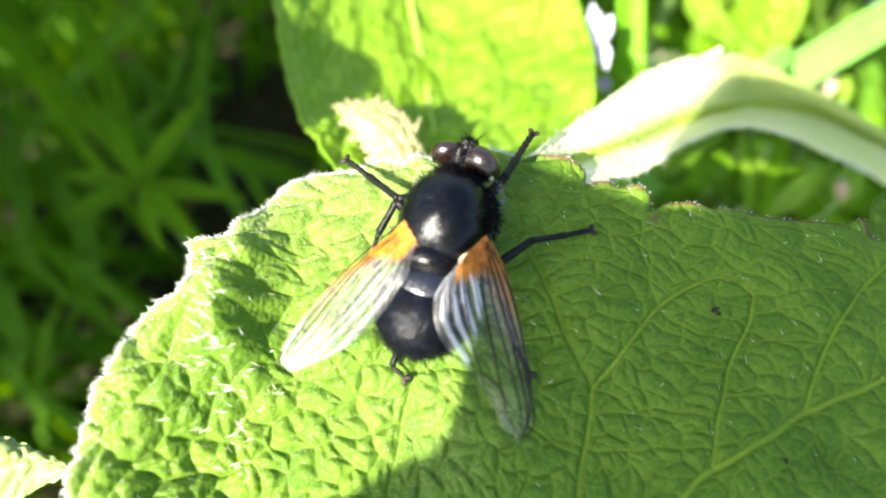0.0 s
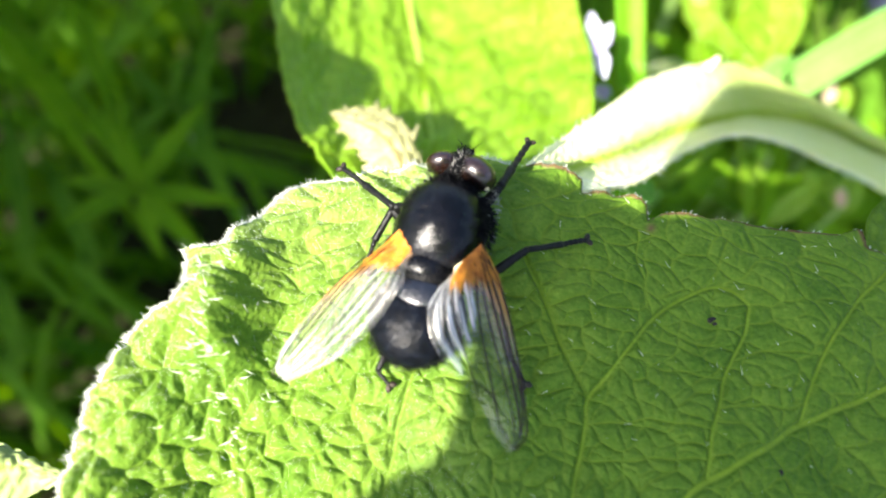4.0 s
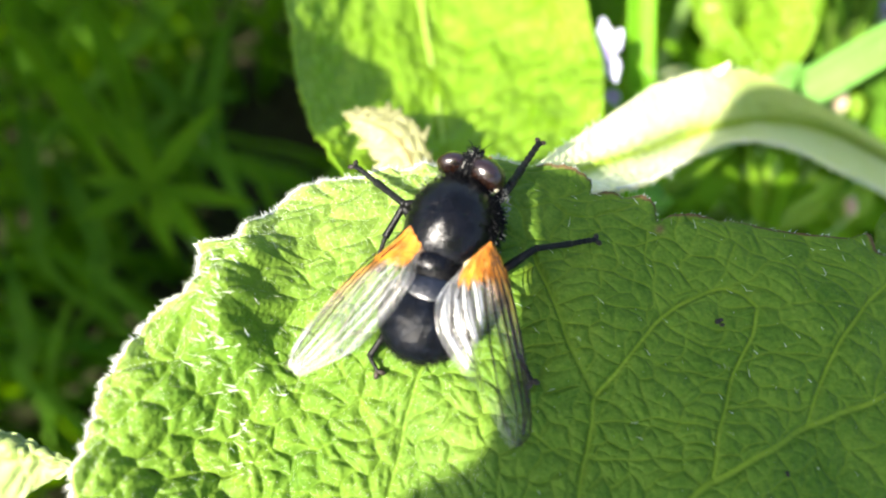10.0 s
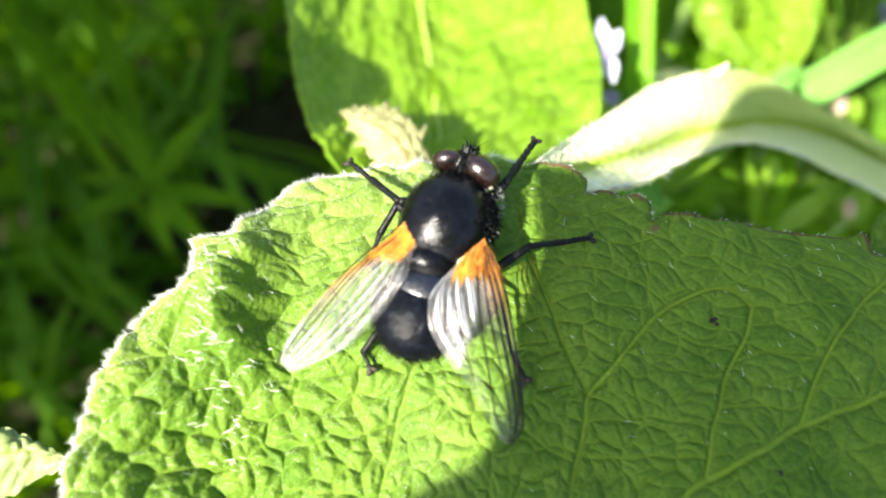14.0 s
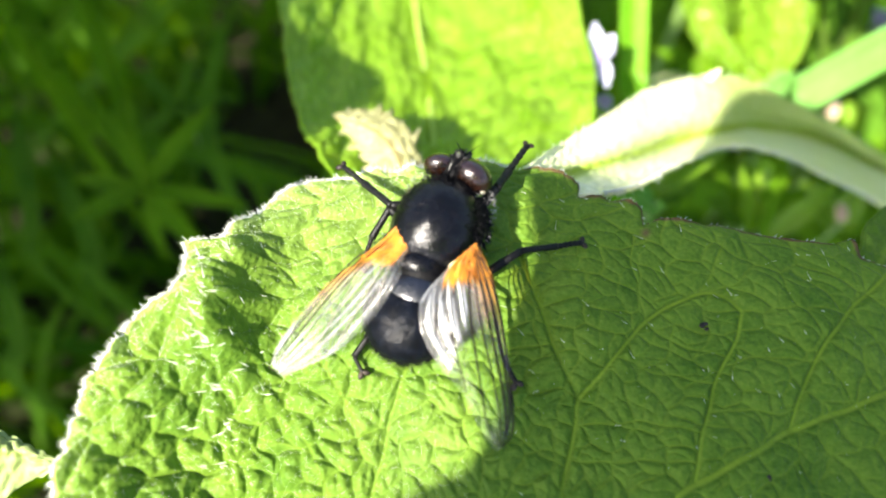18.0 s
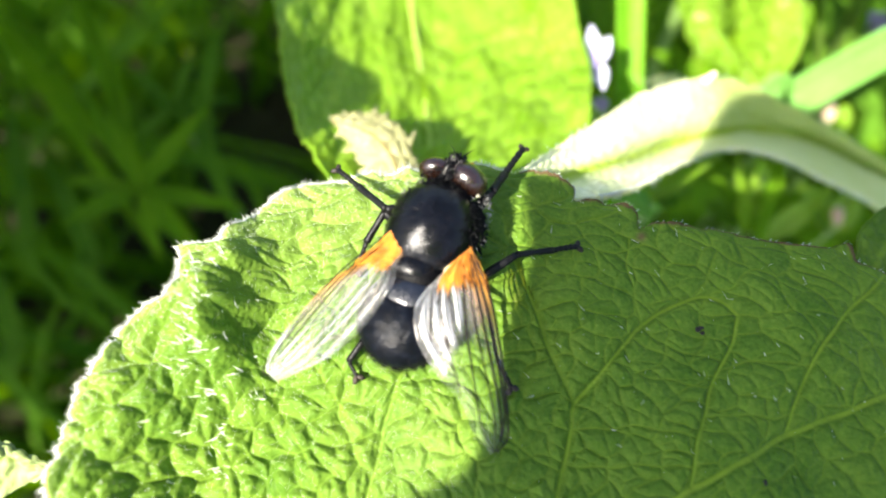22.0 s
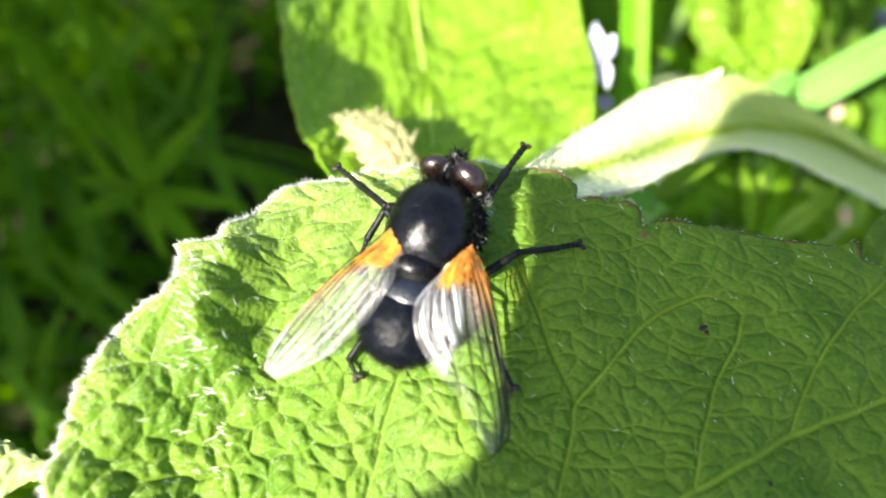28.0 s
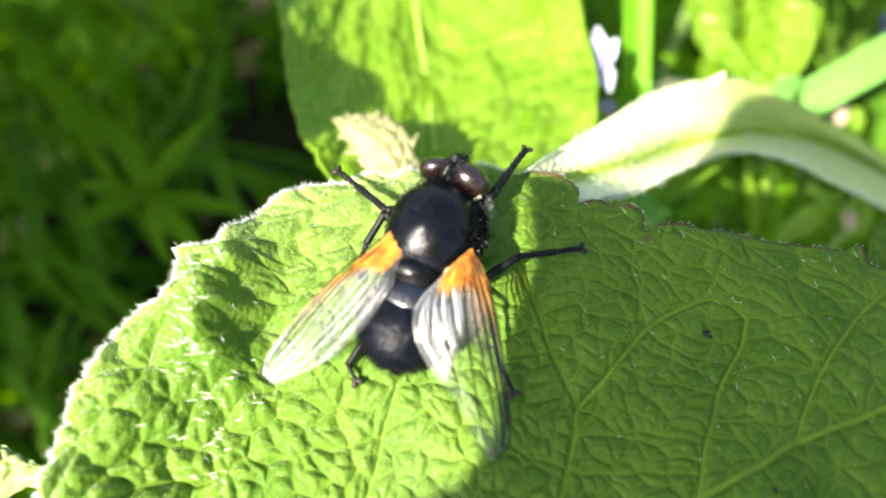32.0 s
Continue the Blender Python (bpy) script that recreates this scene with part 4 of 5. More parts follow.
    fuzz((0.1, -4.55, 1.95), (2.2, 2.35, 1.42), 260, 0.2, 0.46, 0.018, lambda q: q[2] > -0.4 and q[1] < -0.55, 0.6)
    v, f = joined(hairs)
    tagged(part("body_bristles", smooth_mesh("body_bristles", twist(v) * MM, f, BRISTLE), fly, "short black bristles"), kind="stuff")
    hairs = []
    fuzz((0.12, 2.8, 3.05), (0.50, 0.80, 0.5), 200, 0.12, 0.36, 0.030, lambda q: q[2] > -0.2, -0.5)
    fuzz((0.15, 2.2, 2.5), (1.6, 0.5, 1.2), 220, 0.12, 0.40, 0.036, lambda q: q[2] > -0.2, 0.2)
    v, f = joined(hairs)
    tagged(part("head_bristles", smooth_mesh("head_bristles", v * MM, f, BRISTLE), head, "black bristles on the head"), kind="stuff")
    hairs = []
    fuzz((1.55, 1.4, 2.1), (0.7, 0.8, 0.8), 110, 0.10, 0.26, 0.024, lambda q: q[2] > -0.2, 0.2)
    fuzz((1.85, 0.5, 2.1), (0.30, 1.3, 0.7), 70, 0.08, 0.20, 0.022, lambda q: q[2] > -0.2, 0.2)
    fuzz((-1.5, 1.6, 2.1), (0.6, 0.7, 0.8), 80, 0.10, 0.26, 0.024, lambda q: q[2] > -0.2, 0.2)
    fuzz((2.0, 0.1, 2.0), (0.3, 1.8, 0.8), 40, 0.08, 0.22, 0.024, lambda q: q[2] > -0.2, 0.2)
    fuzz((0.14, 2.85, 3.05), (0.48, 0.75, 0.5), 80, 0.10, 0.26, 0.018, lambda q: q[2] > -0.2, -0.3)
    v, f = joined(hairs)
    tagged(part("shoulder_hairs", smooth_mesh("shoulder_hairs", v * MM, f, SILVER), fly, "silvery hairs of the shoulders and forehead"), kind="stuff")
    # wings
    build_wing(fly, "wing", [(-1.80, -0.75), (-2.44, -1.84, 3.50)[:2], (-3.41, -3.11, 3.30)[:2], (-4.28, -4.11, 3.10)[:2], (-5.30, -6.10, 2.80)[:2], (-5.84, -7.47, 2.50)[:2], (-5.87, -8.23, 2.40)[:2], (-5.55, -8.56, 2.35)[:2]],
               [(-0.95, -2.05), (-1.27, -2.97, 3.50)[:2], (-1.23, -3.54, 3.40)[:2], (-1.51, -4.38, 3.30)[:2], (-2.15, -5.64, 3.00)[:2], (-3.31, -7.16, 2.70)[:2], (-4.62, -8.17, 2.45)[:2], (-5.32, -8.62, 2.35)[:2]], 3.5, 2.35, 0)
    build_wing(fly, "wing", [(1.74, -1.10), (2.23, -1.70, 3.50)[:2], (2.88, -2.60, 3.30)[:2], (3.51, -3.99, 3.00)[:2], (4.24, -5.82, 2.60)[:2], (4.80, -7.55, 2.30)[:2], (4.93, -8.61, 2.10)[:2], (4.71, -9.50, 2.00)[:2]],
               [(0.78, -2.50), (0.18, -3.61, 3.60)[:2], (-0.05, -4.59, 3.50)[:2], (0.37, -5.80, 3.30)[:2], (1.57, -6.98, 2.90)[:2], (2.75, -7.81, 2.50)[:2], (3.65, -9.00, 2.20)[:2], (4.39, -9.64, 2.00)[:2]], 3.6, 2.0, 1)
    for x in (-1.30, 1.15):
        v, f = ellipsoid((x, -2.35, 3.15), (0.40, 0.45, 0.16), 18, 12)
        part("calypter", smooth_mesh("calypter", v * MM, f, CALYPTER), fly, "pale yellowish scale at the wing root")
    # legs: root, then coxa, knee, ankle, toe
    build_leg(fly, "front_leg", (1.2, 1.1, 1.3), [(1.2, 1.1, 1.3), (2.10, 2.60, 1.9), (2.50, 3.95, 1.3), (3.17, 6.10, 0.35)], (0.30, 0.23, 0.17))
    build_leg(fly, "front_leg", (-1.2, 1.1, 1.3), [(-1.2, 1.1, 1.3), (-2.75, 0.55, 1.9), (-4.60, 1.85, 0.90), (-6.03, 2.78, 0.30)], (0.25, 0.19, 0.14))
    build_leg(fly, "middle_leg", (1.4, -0.6, 1.2), [(2.0, -2.2, 1.3), (3.89, -0.30, 1.7), (5.60, 0.65, 0.8), (6.80, 1.33, 0.25)], (0.23, 0.17, 0.14))
    build_leg(fly, "middle_leg", (-1.4, -0.6, 1.2), [(-1.4, -0.6, 1.2), (-2.83, 0.52, 1.60), (-3.44, -0.97, 0.90), (-3.64, -2.27, 0.20)], (0.27, 0.19, 0.12))
    build_leg(fly, "hind_leg", (1.0, -2.2, 1.2), [(1.0, -2.2, 1.2), (2.95, -2.85, 1.30), (3.98, -5.20, 0.60), (4.87, -6.27, 0.20)], (0.16, 0.09, 0.12))
    MOVING["hind"] = build_leg(fly, "hind_leg", (-0.9, -2.5, 1.2), [(-0.9, -2.5, 1.2), (-1.80, -4.80, 1.6), (-2.80, -6.80, 0.45), (-2.30, -7.35, 0.15)], (0.22, 0.16, 0.10))
    return fly


# ---------------------------------------------------------------- plants behind
def stalk(parent, o, start, r=0.8, dx=0.0, dy=0.0, name="stalk", material=None):
    """A stem from a plan point down into the ground."""
    foot = under(start, dx, dy)
    s, e = np.array(start, float), np.array(foot, float)
    mid = (s + e) / 2 + np.array((0, -3, 2))
    tube_part(name, rel([tuple(s), tuple(mid), tuple(e)], o), [r * 0.8, r, r * 1.2], material or STEM, parent, n=18)


def build_background():
    # broad leaf behind the fly
    o = (-1.0, 4.5, -48.3)
    broad = thing("dock_leaf", at(o), "broad bright yellow-green leaf with a pale midrib", "leaf")
    left_margin = [(-5.0, 68.4, -71.4), (-14.7, 47.9, -66.3), (-16.9, 32.9, -61.2), (-13.5, 20.9, -56.4), (-12.1, 14.5, -53.7), (-9.8, 8.3, -49.0), (-6.8, 4.5, -44.2), (-1.5, 2.4, -40.8)]
    left_half = [(-4.2, 70.0, -73.1), (-10.2, 50.4, -69.7), (-10.8, 35.7, -66.3), (-8.9, 22.7, -61.2), (-7.5, 15.6, -57.8), (-5.4, 8.7, -51.6), (-3.2, 4.3, -45.5), (-1.0, 2.3, -41.0)]
    middle = [(-3.4, 71.6, -74.8), (-4.2, 52.1, -72.1), (-3.6, 37.0, -68.7), (-2.4, 23.7, -63.9), (-1.3, 16.1, -59.8), (-0.4, 9.0, -53.6), (-0.1, 4.4, -46.4), (-0.4, 2.2, -41.6)]
    right_half = [(-2.4, 70.0, -73.1), (3.9, 50.4, -69.7), (6.7, 35.7, -66.3), (6.7, 22.7, -61.2), (6.6, 15.6, -57.8), (5.3, 8.7, -51.6), (2.5, 4.3, -45.5), (0.2, 2.3, -41.0)]
    right_margin = [(-1.4, 68.4, -71.4), (10.4, 47.9, -66.3), (12.1, 32.9, -61.2), (11.6, 20.9, -56.4), (12.4, 14.5, -53.7), (11.0, 8.3, -49.0), (6.6, 4.5, -44.2), (0.5, 2.4, -40.8)]
    strip("blade", [rel(r, o) for r in (left_margin, left_half, middle, right_half, right_margin)],
        broad, BROAD_GREEN, nu=170, nv=110, crinkle=0.36, size=1.4, veins=7, seed=4, stretch=0.42, wave=1.2, rib=0.014)
    tube_part("midrib", rel([(-3.4, 71.6, -74.8), (-4.2, 52.1, -72.1), (-3.6, 37.0, -68.7), (-2.4, 23.7, -63.9), (-1.3, 16.1, -59.8), (-0.4, 9.0, -53.6), (-0.1, 4.4, -46.4)], o), [0.6, 0.45, 0.30, 0.22, 0.12], PALE_RIB, broad, "pale midrib", n=50)
    stalk(broad, o, (-3.4, 71.6, -74.8), 1.3)
    # withered leaf tip behind the head
    o = (-3.1, 5.2, -43.5)
    dry = thing("withered_leaf_tip", at(o), "curled pale yellow withered leaf tip", "leaf")
    strip("blade", [rel(r, o) for r in (
        [(-7.4, 9.5, -47.6), (-5.7, 9.8, -47.3), (-3.6, 9.4, -46.2), (-1.9, 7.7, -44.5), (-0.9, 5.0, -42.2), (-0.6, 2.1, -40.1)],
        [(-6.9, 9.0, -46.2), (-5.5, 8.5, -45.2), (-3.9, 7.6, -44.2), (-2.6, 6.0, -42.8), (-1.9, 3.8, -40.8), (-1.6, 1.7, -39.8)],
        [(-6.9, 9.0, -47.6), (-6.0, 7.7, -46.2), (-5.2, 6.8, -45.2), (-4.2, 5.1, -43.2), (-3.2, 3.5, -41.1), (-2.8, 1.5, -39.8)])],
        dry, DRY_LEAF, nu=110, nv=44, thick=0.2, crinkle=0.16, size=1.2, ragged=12.0, seed=2, veins=9)
    stalk(dry, o, (-1.7, 1.9, -40.1), 0.7, 4, 4)
    # pale folded leaf
    o = (20.0, 9.0, -51.0)
    pale = thing("folded_leaf", at(o), "pale downy leaf folded along its green midrib", "leaf")
    top_margin = [(4.7, 4.4, -37.1), (7.4, 6.4, -40.8), (10.6, 8.6, -44.2), (15.7, 12.0, -49.6), (21.6, 13.9, -53.0), (26.0, 14.0, -55.8), (33.8, 12.4, -60.5), (42.5, 9.8, -65.3), (53.6, 5.9, -69.7)]
    top_half = [(5.0, 4.1, -36.7), (7.6, 5.4, -40.1), (11.1, 6.9, -43.2), (16.6, 9.6, -48.6), (22.2, 11.4, -52.4), (26.8, 12.1, -56.4), (34.2, 11.3, -61.2), (43.0, 8.9, -66.0), (54.1, 5.4, -70.4)]
    fold = [(5.3, 3.8, -36.7), (7.9, 4.6, -39.8), (11.9, 5.9, -43.5), (17.5, 8.2, -50.0), (23.6, 10.0, -54.4), (28.3, 10.9, -58.5), (35.4, 10.9, -63.2), (44.1, 8.5, -67.7), (54.9, 4.7, -71.4)]
    low_half = [(5.8, 3.4, -36.4), (8.7, 3.9, -38.8), (12.3, 5.0, -42.5), (17.3, 7.0, -48.3), (22.7, 8.7, -52.4), (27.1, 9.2, -55.1), (33.6, 8.5, -59.2), (41.2, 6.5, -63.2), (52.3, 2.9, -68.0)]
    low_margin = [(6.6, 2.9, -36.4), (9.1, 3.1, -38.1), (12.3, 4.0, -41.1), (16.9, 6.1, -46.6), (21.8, 7.8, -50.3), (26.4, 7.7, -52.7), (32.3, 6.4, -56.4), (39.4, 4.5, -60.5), (49.7, 0.6, -64.6)]
    # white near end and green far end carry sun and shade in colour
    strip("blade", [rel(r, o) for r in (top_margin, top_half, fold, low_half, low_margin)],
        pale, PALE_LEAF, nu=150, nv=60, crinkle=0.15, size=1.6, ragged=1.2, veins=0, seed=3, rib=0.14, wave=0.35, shade_green=0.75)
    rnd = random.Random(8)
    fur = []
    low_rim = curve3(rel([(6.6, 2.9, -36.4), (9.1, 3.1, -38.1), (12.3, 4.0, -41.1), (16.9, 6.1, -46.6), (21.8, 7.8, -50.3), (26.4, 7.7, -52.7), (32.3, 6.4, -56.4), (39.4, 4.5, -60.5)], o), 400)
    top_rim = curve3(rel([(4.7, 4.4, -37.1), (7.4, 6.4, -40.8), (10.6, 8.6, -44.2), (15.7, 12.0, -49.6), (21.6, 13.9, -53.0), (26.0, 14.0, -55.8), (33.8, 12.4, -60.5), (42.5, 9.8, -65.3)], o), 400)
    for rim_line, sgn, count in ((low_rim, -1, 700), (top_rim, 1, 260)):
        for _ in range(count):
            p = rim_line[rnd.randrange(400)]
            ln = rnd.uniform(0.15, 0.55)
            fur.append(spike(p - np.array((0, sgn * 0.2, 0.1)), p + ln * np.array((rnd.gauss(0, 0.5), sgn * rnd.uniform(0.2, 1.0), rnd.gauss(0.1, 0.4))), rnd.uniform(0.03, 0.06)))
    v, f = joined(fur)
    tagged(part("rim_hairs", smooth_mesh("rim_hairs", v * MM, f, HAIR), pale, "white downy fringe"), kind="stuff")
    tube_part("leaf_tip", rel([(20.8, 13.3, -52.7), (21.4, 13.7, -52.4), (21.6, 14.0, -51.7)], o), [0.5, 0.35, 0.12], PALE_LEAF, pale, n=10)
    stalk(pale, o, (54.3, 4.3, -71.4), 1.0)
    # leaf whose tip shows at the lower corner; its unseen neighbours are added to shade the grass
    o = (-21.7, -10.8, -35.7)
    low = thing("hairy_leaf", at(o), "pointed pale hairy leaf with a white edge", "leaf")
    strip("blade", [rel(r, o) for r in (
        [(-41.5, -4.8, -35.7), (-32.8, -7.5, -36.0), (-26.7, -8.9, -36.0), (-23.5, -9.7, -35.7), (-21.5, -10.4, -35.4), (-19.5, -11.2, -35.0)],
        [(-39.5, -10.2, -34.0), (-31.2, -10.9, -34.3), (-25.7, -10.6, -34.7), (-22.8, -10.5, -34.7), (-21.3, -10.7, -35.0), (-19.4, -11.3, -35.0)],
        [(-41.5, -19.7, -35.7), (-32.5, -17.1, -35.7), (-26.7, -14.8, -36.0), (-23.9, -13.7, -36.4), (-21.6, -12.4, -36.0), (-19.7, -11.5, -35.4)])],
        low, DOWNY_LEAF, nu=60, nv=30, crinkle=0.3, size=1.7, seed=6)
    stalk(low, o, (-40.8, -11.5, -35.4), 1.2)


def build_blade(name, points, width, material, label, group="", fold=0.25):
    """A grass blade on a line of plan points from its foot to its tip."""
    p = curve3(points, 28)
    tan = np.gradient(p, axis=0)
    side = np.cross(tan, (0.0, 0.0, 1.0))
    side /= np.linalg.norm(side, axis=1)[:, None] + 1e-9
    s = np.linspace(0, 1, 28)
    w = (width / 2 * np.minimum(1, (1 - s) * 3.0 + 0.03) * np.minimum(1, 0.55 + s * 1.5))[:, None]
    o = p[0]
    b = thing(name, at(tuple(o)), label, "grass", group)
    keel = np.zeros_like(p)
    keel[:, 2] = -width * fold
    strip("blade", [p - side * w - o, p + keel - o, p + side * w - o], b, material, nu=28, nv=9, thick=0.15)
    tube_part("midrib", (p + keel - o)[::3], [width * 0.07, width * 0.05, width * 0.02], material, b, "raised midrib", n=26, sides=6)
    return b


def build_grass():
    build_blade("grass_blade", [under((19.5, 6.7, -71.4), 0, -6), (19.2, 8.0, -67.3), (18.4, 15.6, -63.9), (17.8, 22.7, -61.2), (17.1, 31.1, -57.8), (17.4, 37.0, -57.1)], 2.6, GRASS_LIT, "upright bright green grass blade", "grass blades")
    build_blade("grass_blade", [under((28.5, 12.4, -81.6), -10, 0), (31.7, 13.1, -73.1), (35.9, 15.3, -70.0), (39.7, 17.6, -68.0), (44.5, 20.4, -66.6), (52.9, 25.0, -64.6), (60.5, 27.2, -64.6)], 3.7, GRASS_PALE, "broad pale green grass blade leaning over", "grass blades")


def small_leaf(parent, o, a, b, width, material, sag=0.0, name="leaflet", turn=0.0, label=""):
    """A pointed leaflet from plan point a to plan point b."""
    a, b = np.array(a, float), np.array(b, float)
    axis = (b - a) / (np.linalg.norm(b - a) + 1e-9)
    face = np.array((math.sin(turn), 0.25, math.cos(turn)))
    side = np.cross(axis, face)
    side /= np.linalg.norm(side) + 1e-9
    nor = np.cross(side, axis)
    s = np.linspace(0, 1, 9)
    w = width / 2 * np.sin(np.pi * np.clip(s * 0.94 + 0.04, 0, 1) ** 0.8)
    mid = a + (b - a) * s[:, None] + nor * (sag * np.sin(np.pi * s))[:, None] - np.array(o, float)
    edge = nor * (0.12 * width)
    return strip(name, [mid - side * w[:, None] + edge, mid, mid + side * w[:, None] + edge], parent, material, label, nu=22, nv=11, thick=0.15, crinkle=0.10 * width * 0.3, size=width * 0.3, veins=5, seed=2)


def build_shade_leaves():
    """Leaves added beyond the view, between the sun and the plants below, to shade them."""
    o = LEAF @ Vector((0, 0, 0))
    way = LEAF.inverted().to_3x3() @ SUN * 75.0
    # unseen leaf shape, added to cast the moving shade on the fly's leaf
    caster = new("added_shade_leaf")
    caster.empty_display_size = 0.002
    caster.matrix_world = LEAF @ Matrix.Translation(way * MM)
    tagged(caster, "broad leaf shape added out of view to shade the fly's leaf", "leaf")
    # outline follows the wanted shade edge, carried towards the sun
    edge = [(4.8, 5.7), (4.9, 3.2), (4.85, 0.3), (3.75, -2.5), (3.2, -5.4), (2.7, -7.7), (1.2, -9.5), (-1.8, -11.0), (-5.6, -15.0), (-8.0, -22.0), (-10.0, -42.0), (-4.0, -72.0)]
    far = [(7.5, 5.2), (11.6, 3.7), (14.0, 3.4), (17.0, 3.3), (20.5, 3.3), (24.0, 3.6), (29.0, 4.0), (38.0, 4.0), (62.0, 0.0), (84.0, -20.0), (82.0, -52.0), (40.0, -80.0)]
    mid = [((a[0] * 0.5 + b[0] * 0.5) + 0.6, (a[1] + b[1]) * 0.5) for a, b in zip(edge, far)]
    strip("blade", [[(x, y, 0.0) for x, y in r] for r in (edge, mid, far)], caster, HERB, nu=90, nv=40, thick=0.25)
    # extra lobe, added to shade the far part of the folded leaf
    up = [(11.6, 6.2), (13.4, 9.6), (16.4, 12.8), (21.0, 12.8), (25.0, 11.5), (35.0, 10.0), (46.0, 6.0)]
    dn = [(12.6, 5.6), (15.4, 4.8), (18.5, 3.9), (23.0, 3.6), (28.0, 4.2), (36.0, 4.6), (46.5, 5.4)]
    strip("added_shade_lobe", [[(x, y, 0.0) for x, y in q] for q in (up, [((a + c) / 2, (b + d) / 2) for (a, b), (c, d) in zip(up, dn)], dn)], caster, HERB, "narrow lobe added to shade the folded leaf", nu=60, nv=24, thick=0.25)
    tube_part("lobe_stalk", [(45.5, 5.7, -0.1), (47.5, 2.0, -0.5), (45.0, -2.5, -0.2)], [0.5, 0.6, 0.6], STEM, caster, n=14)
    foot = caster.matrix_world.inverted() @ Vector((0.06, -0.14, -0.003)) / MM
    tube_part("stalk", [(10, -24, -0.6), (14, -40, -12), (foot[0], foot[1] * 0.8, foot[2] * 0.5), tuple(foot)], [0.8, 1.2, 1.6, 2.0], STEM, caster, n=30)
    MOVING["caster"] = caster
    # unseen leaf shape, added to shade the left side of the broad leaf
    o = (-36.4, 4.2, 2.0)
    side = thing("added_shade_leaf", at(o), "leaf shape added out of view to shade the broad leaf", "leaf")
    up = [(-32.4, 3.4), (-34.3, 6.2), (-37.5, 8.0), (-40.0, 10.6), (-42.0, 14.4), (-50.0, 22.4), (-68.0, 24.4), (-93.0, 12.4)]
    dn = [(-32.4, 2.8), (-33.2, 0.6), (-34.4, -2.0), (-37.0, -4.6), (-42.0, -5.6), (-52.0, -5.6), (-70.0, -3.6), (-93.0, 9.4)]
    md = [((a + c) / 2, (b + d) / 2) for (a, b), (c, d) in zip(up, dn)]
    strip("blade", [rel([(x - 3.2, y + 0.8, 2.0) for x, y in q], o) for q in (up, md, dn)], side, HERB, nu=60, nv=30, thick=0.25)
    stalk(side, o, (-95.2, 11.7, 1.5), 1.3, -10, 0)
    # unseen leaves, added to darken the meadow and the plants far right
    rows = [(-31.5, 38.0, 90.0, -38.0, -44.0), (-44.5, 14.0, 90.0, -48.0, -50.0), (-44.5, -12.0, 90.0, -46.0, -48.0), (-64.5, -26.0, 90.0, -30.0, -38.0), (-99.5, 20.0, 90.0, -30.0, -38.0), (-29.0, 24.0, 66.0, -30.0, -36.0), (-29.0, 4.0, 60.0, -32.0, -33.0), (-30.0, -18.0, 58.0, -35.0, -31.0), (-74.5, 42.0, 70.0, -40.0, -42.0), (-78.5, -4.0, 66.0, -44.0, -40.0), (-82.5, -34.0, 60.0, -40.0, -36.0)]
    rows += [(-115.0, 2.0, 80.0, -42.0, -40.0), (-112.0, -22.0, 80.0, -43.0, -41.0)]
    rows += [(-66.0, -2.0, 60.0, -41.0, -39.0), (-60.0, -20.0, 60.0, -42.0, -40.0)]
    rows += [(14.5, 25.0, -70.0, -32.0, -38.0), (19.0, 50.0, -70.0, -34.0, -40.0)]
    for k, (x, y, ln, z0, z1) in enumerate(rows):
        wid = 13.0
        o = (x, y, z0)
        lf = thing("hairy_leaf", at(o), "large green leaf added out of view to shade the plants", "leaf", "neighbouring leaves")
        tip = [(0, 0, 0), (-ln * 0.25, 1, -1), (-ln * 0.55, -1, -2), (-ln * 0.8, -2, z1 - z0), (-ln, -3, z1 - z0 - 4)]
        prof = (2.0, 9.0, wid, wid * 0.8, 1.0)
        strip("blade", [[(px, py + w, pz + 1.0) for (px, py, pz), w in zip(tip, prof)], [(px, py, pz - 1.0) for px, py, pz in tip], [(px, py - w, pz + 1.0) for (px, py, pz), w in zip(tip, prof)]],
              lf, LEAF_GREEN, nu=50, nv=24, crinkle=0.4, size=2.4, seed=k + 2, veins=6)
        end = tuple(np.array(o) + np.array(tip[-1]))
        stalk(lf, o, end, 1.2, -8, 4)


def build_cleavers():
    o = (-35.6, 7.3, -81.6)
    p = thing("cleavers", at(o), "green cleavers with a whorl of narrow leaves", "plant")
    for q, w in (((-41.9, 19.5, -79.9), 1.9), ((-26.2, 16.8, -78.2), 2.6), ((-23.7, 5.3, -83.3), 2.2), ((-35.2, -1.0, -86.7), 1.8), ((-45.7, 3.4, -83.3), 2.6), ((-46.3, 8.8, -85.0), 2.2), ((-37.4, 15.8, -78.2), 2.0), ((-31.7, 0.8, -85.0), 1.9)):
        small_leaf(p, o, o, q, w, HERB, sag=0.6, name="leaflet")
    stalk(p, o, o, 0.5, -3, 6)
    o = (-39.7, 21.5, -102.0)
    p = thing("cleavers", at(o), "green cleavers with a whorl of narrow leaves", "plant")
    for q, w in (((-45.0, 27.0, -100.3), 1.9), ((-35.1, 29.1, -98.6), 2.2), ((-30.3, 23.2, -102.0), 2.0), ((-34.9, 16.0, -105.4), 1.9), ((-47.2, 16.9, -105.4), 2.0)):
        small_leaf(p, o, o, q, w, GRASS_DEEP, sag=0.6)
    stalk(p, o, o, 0.5, 2, 5)


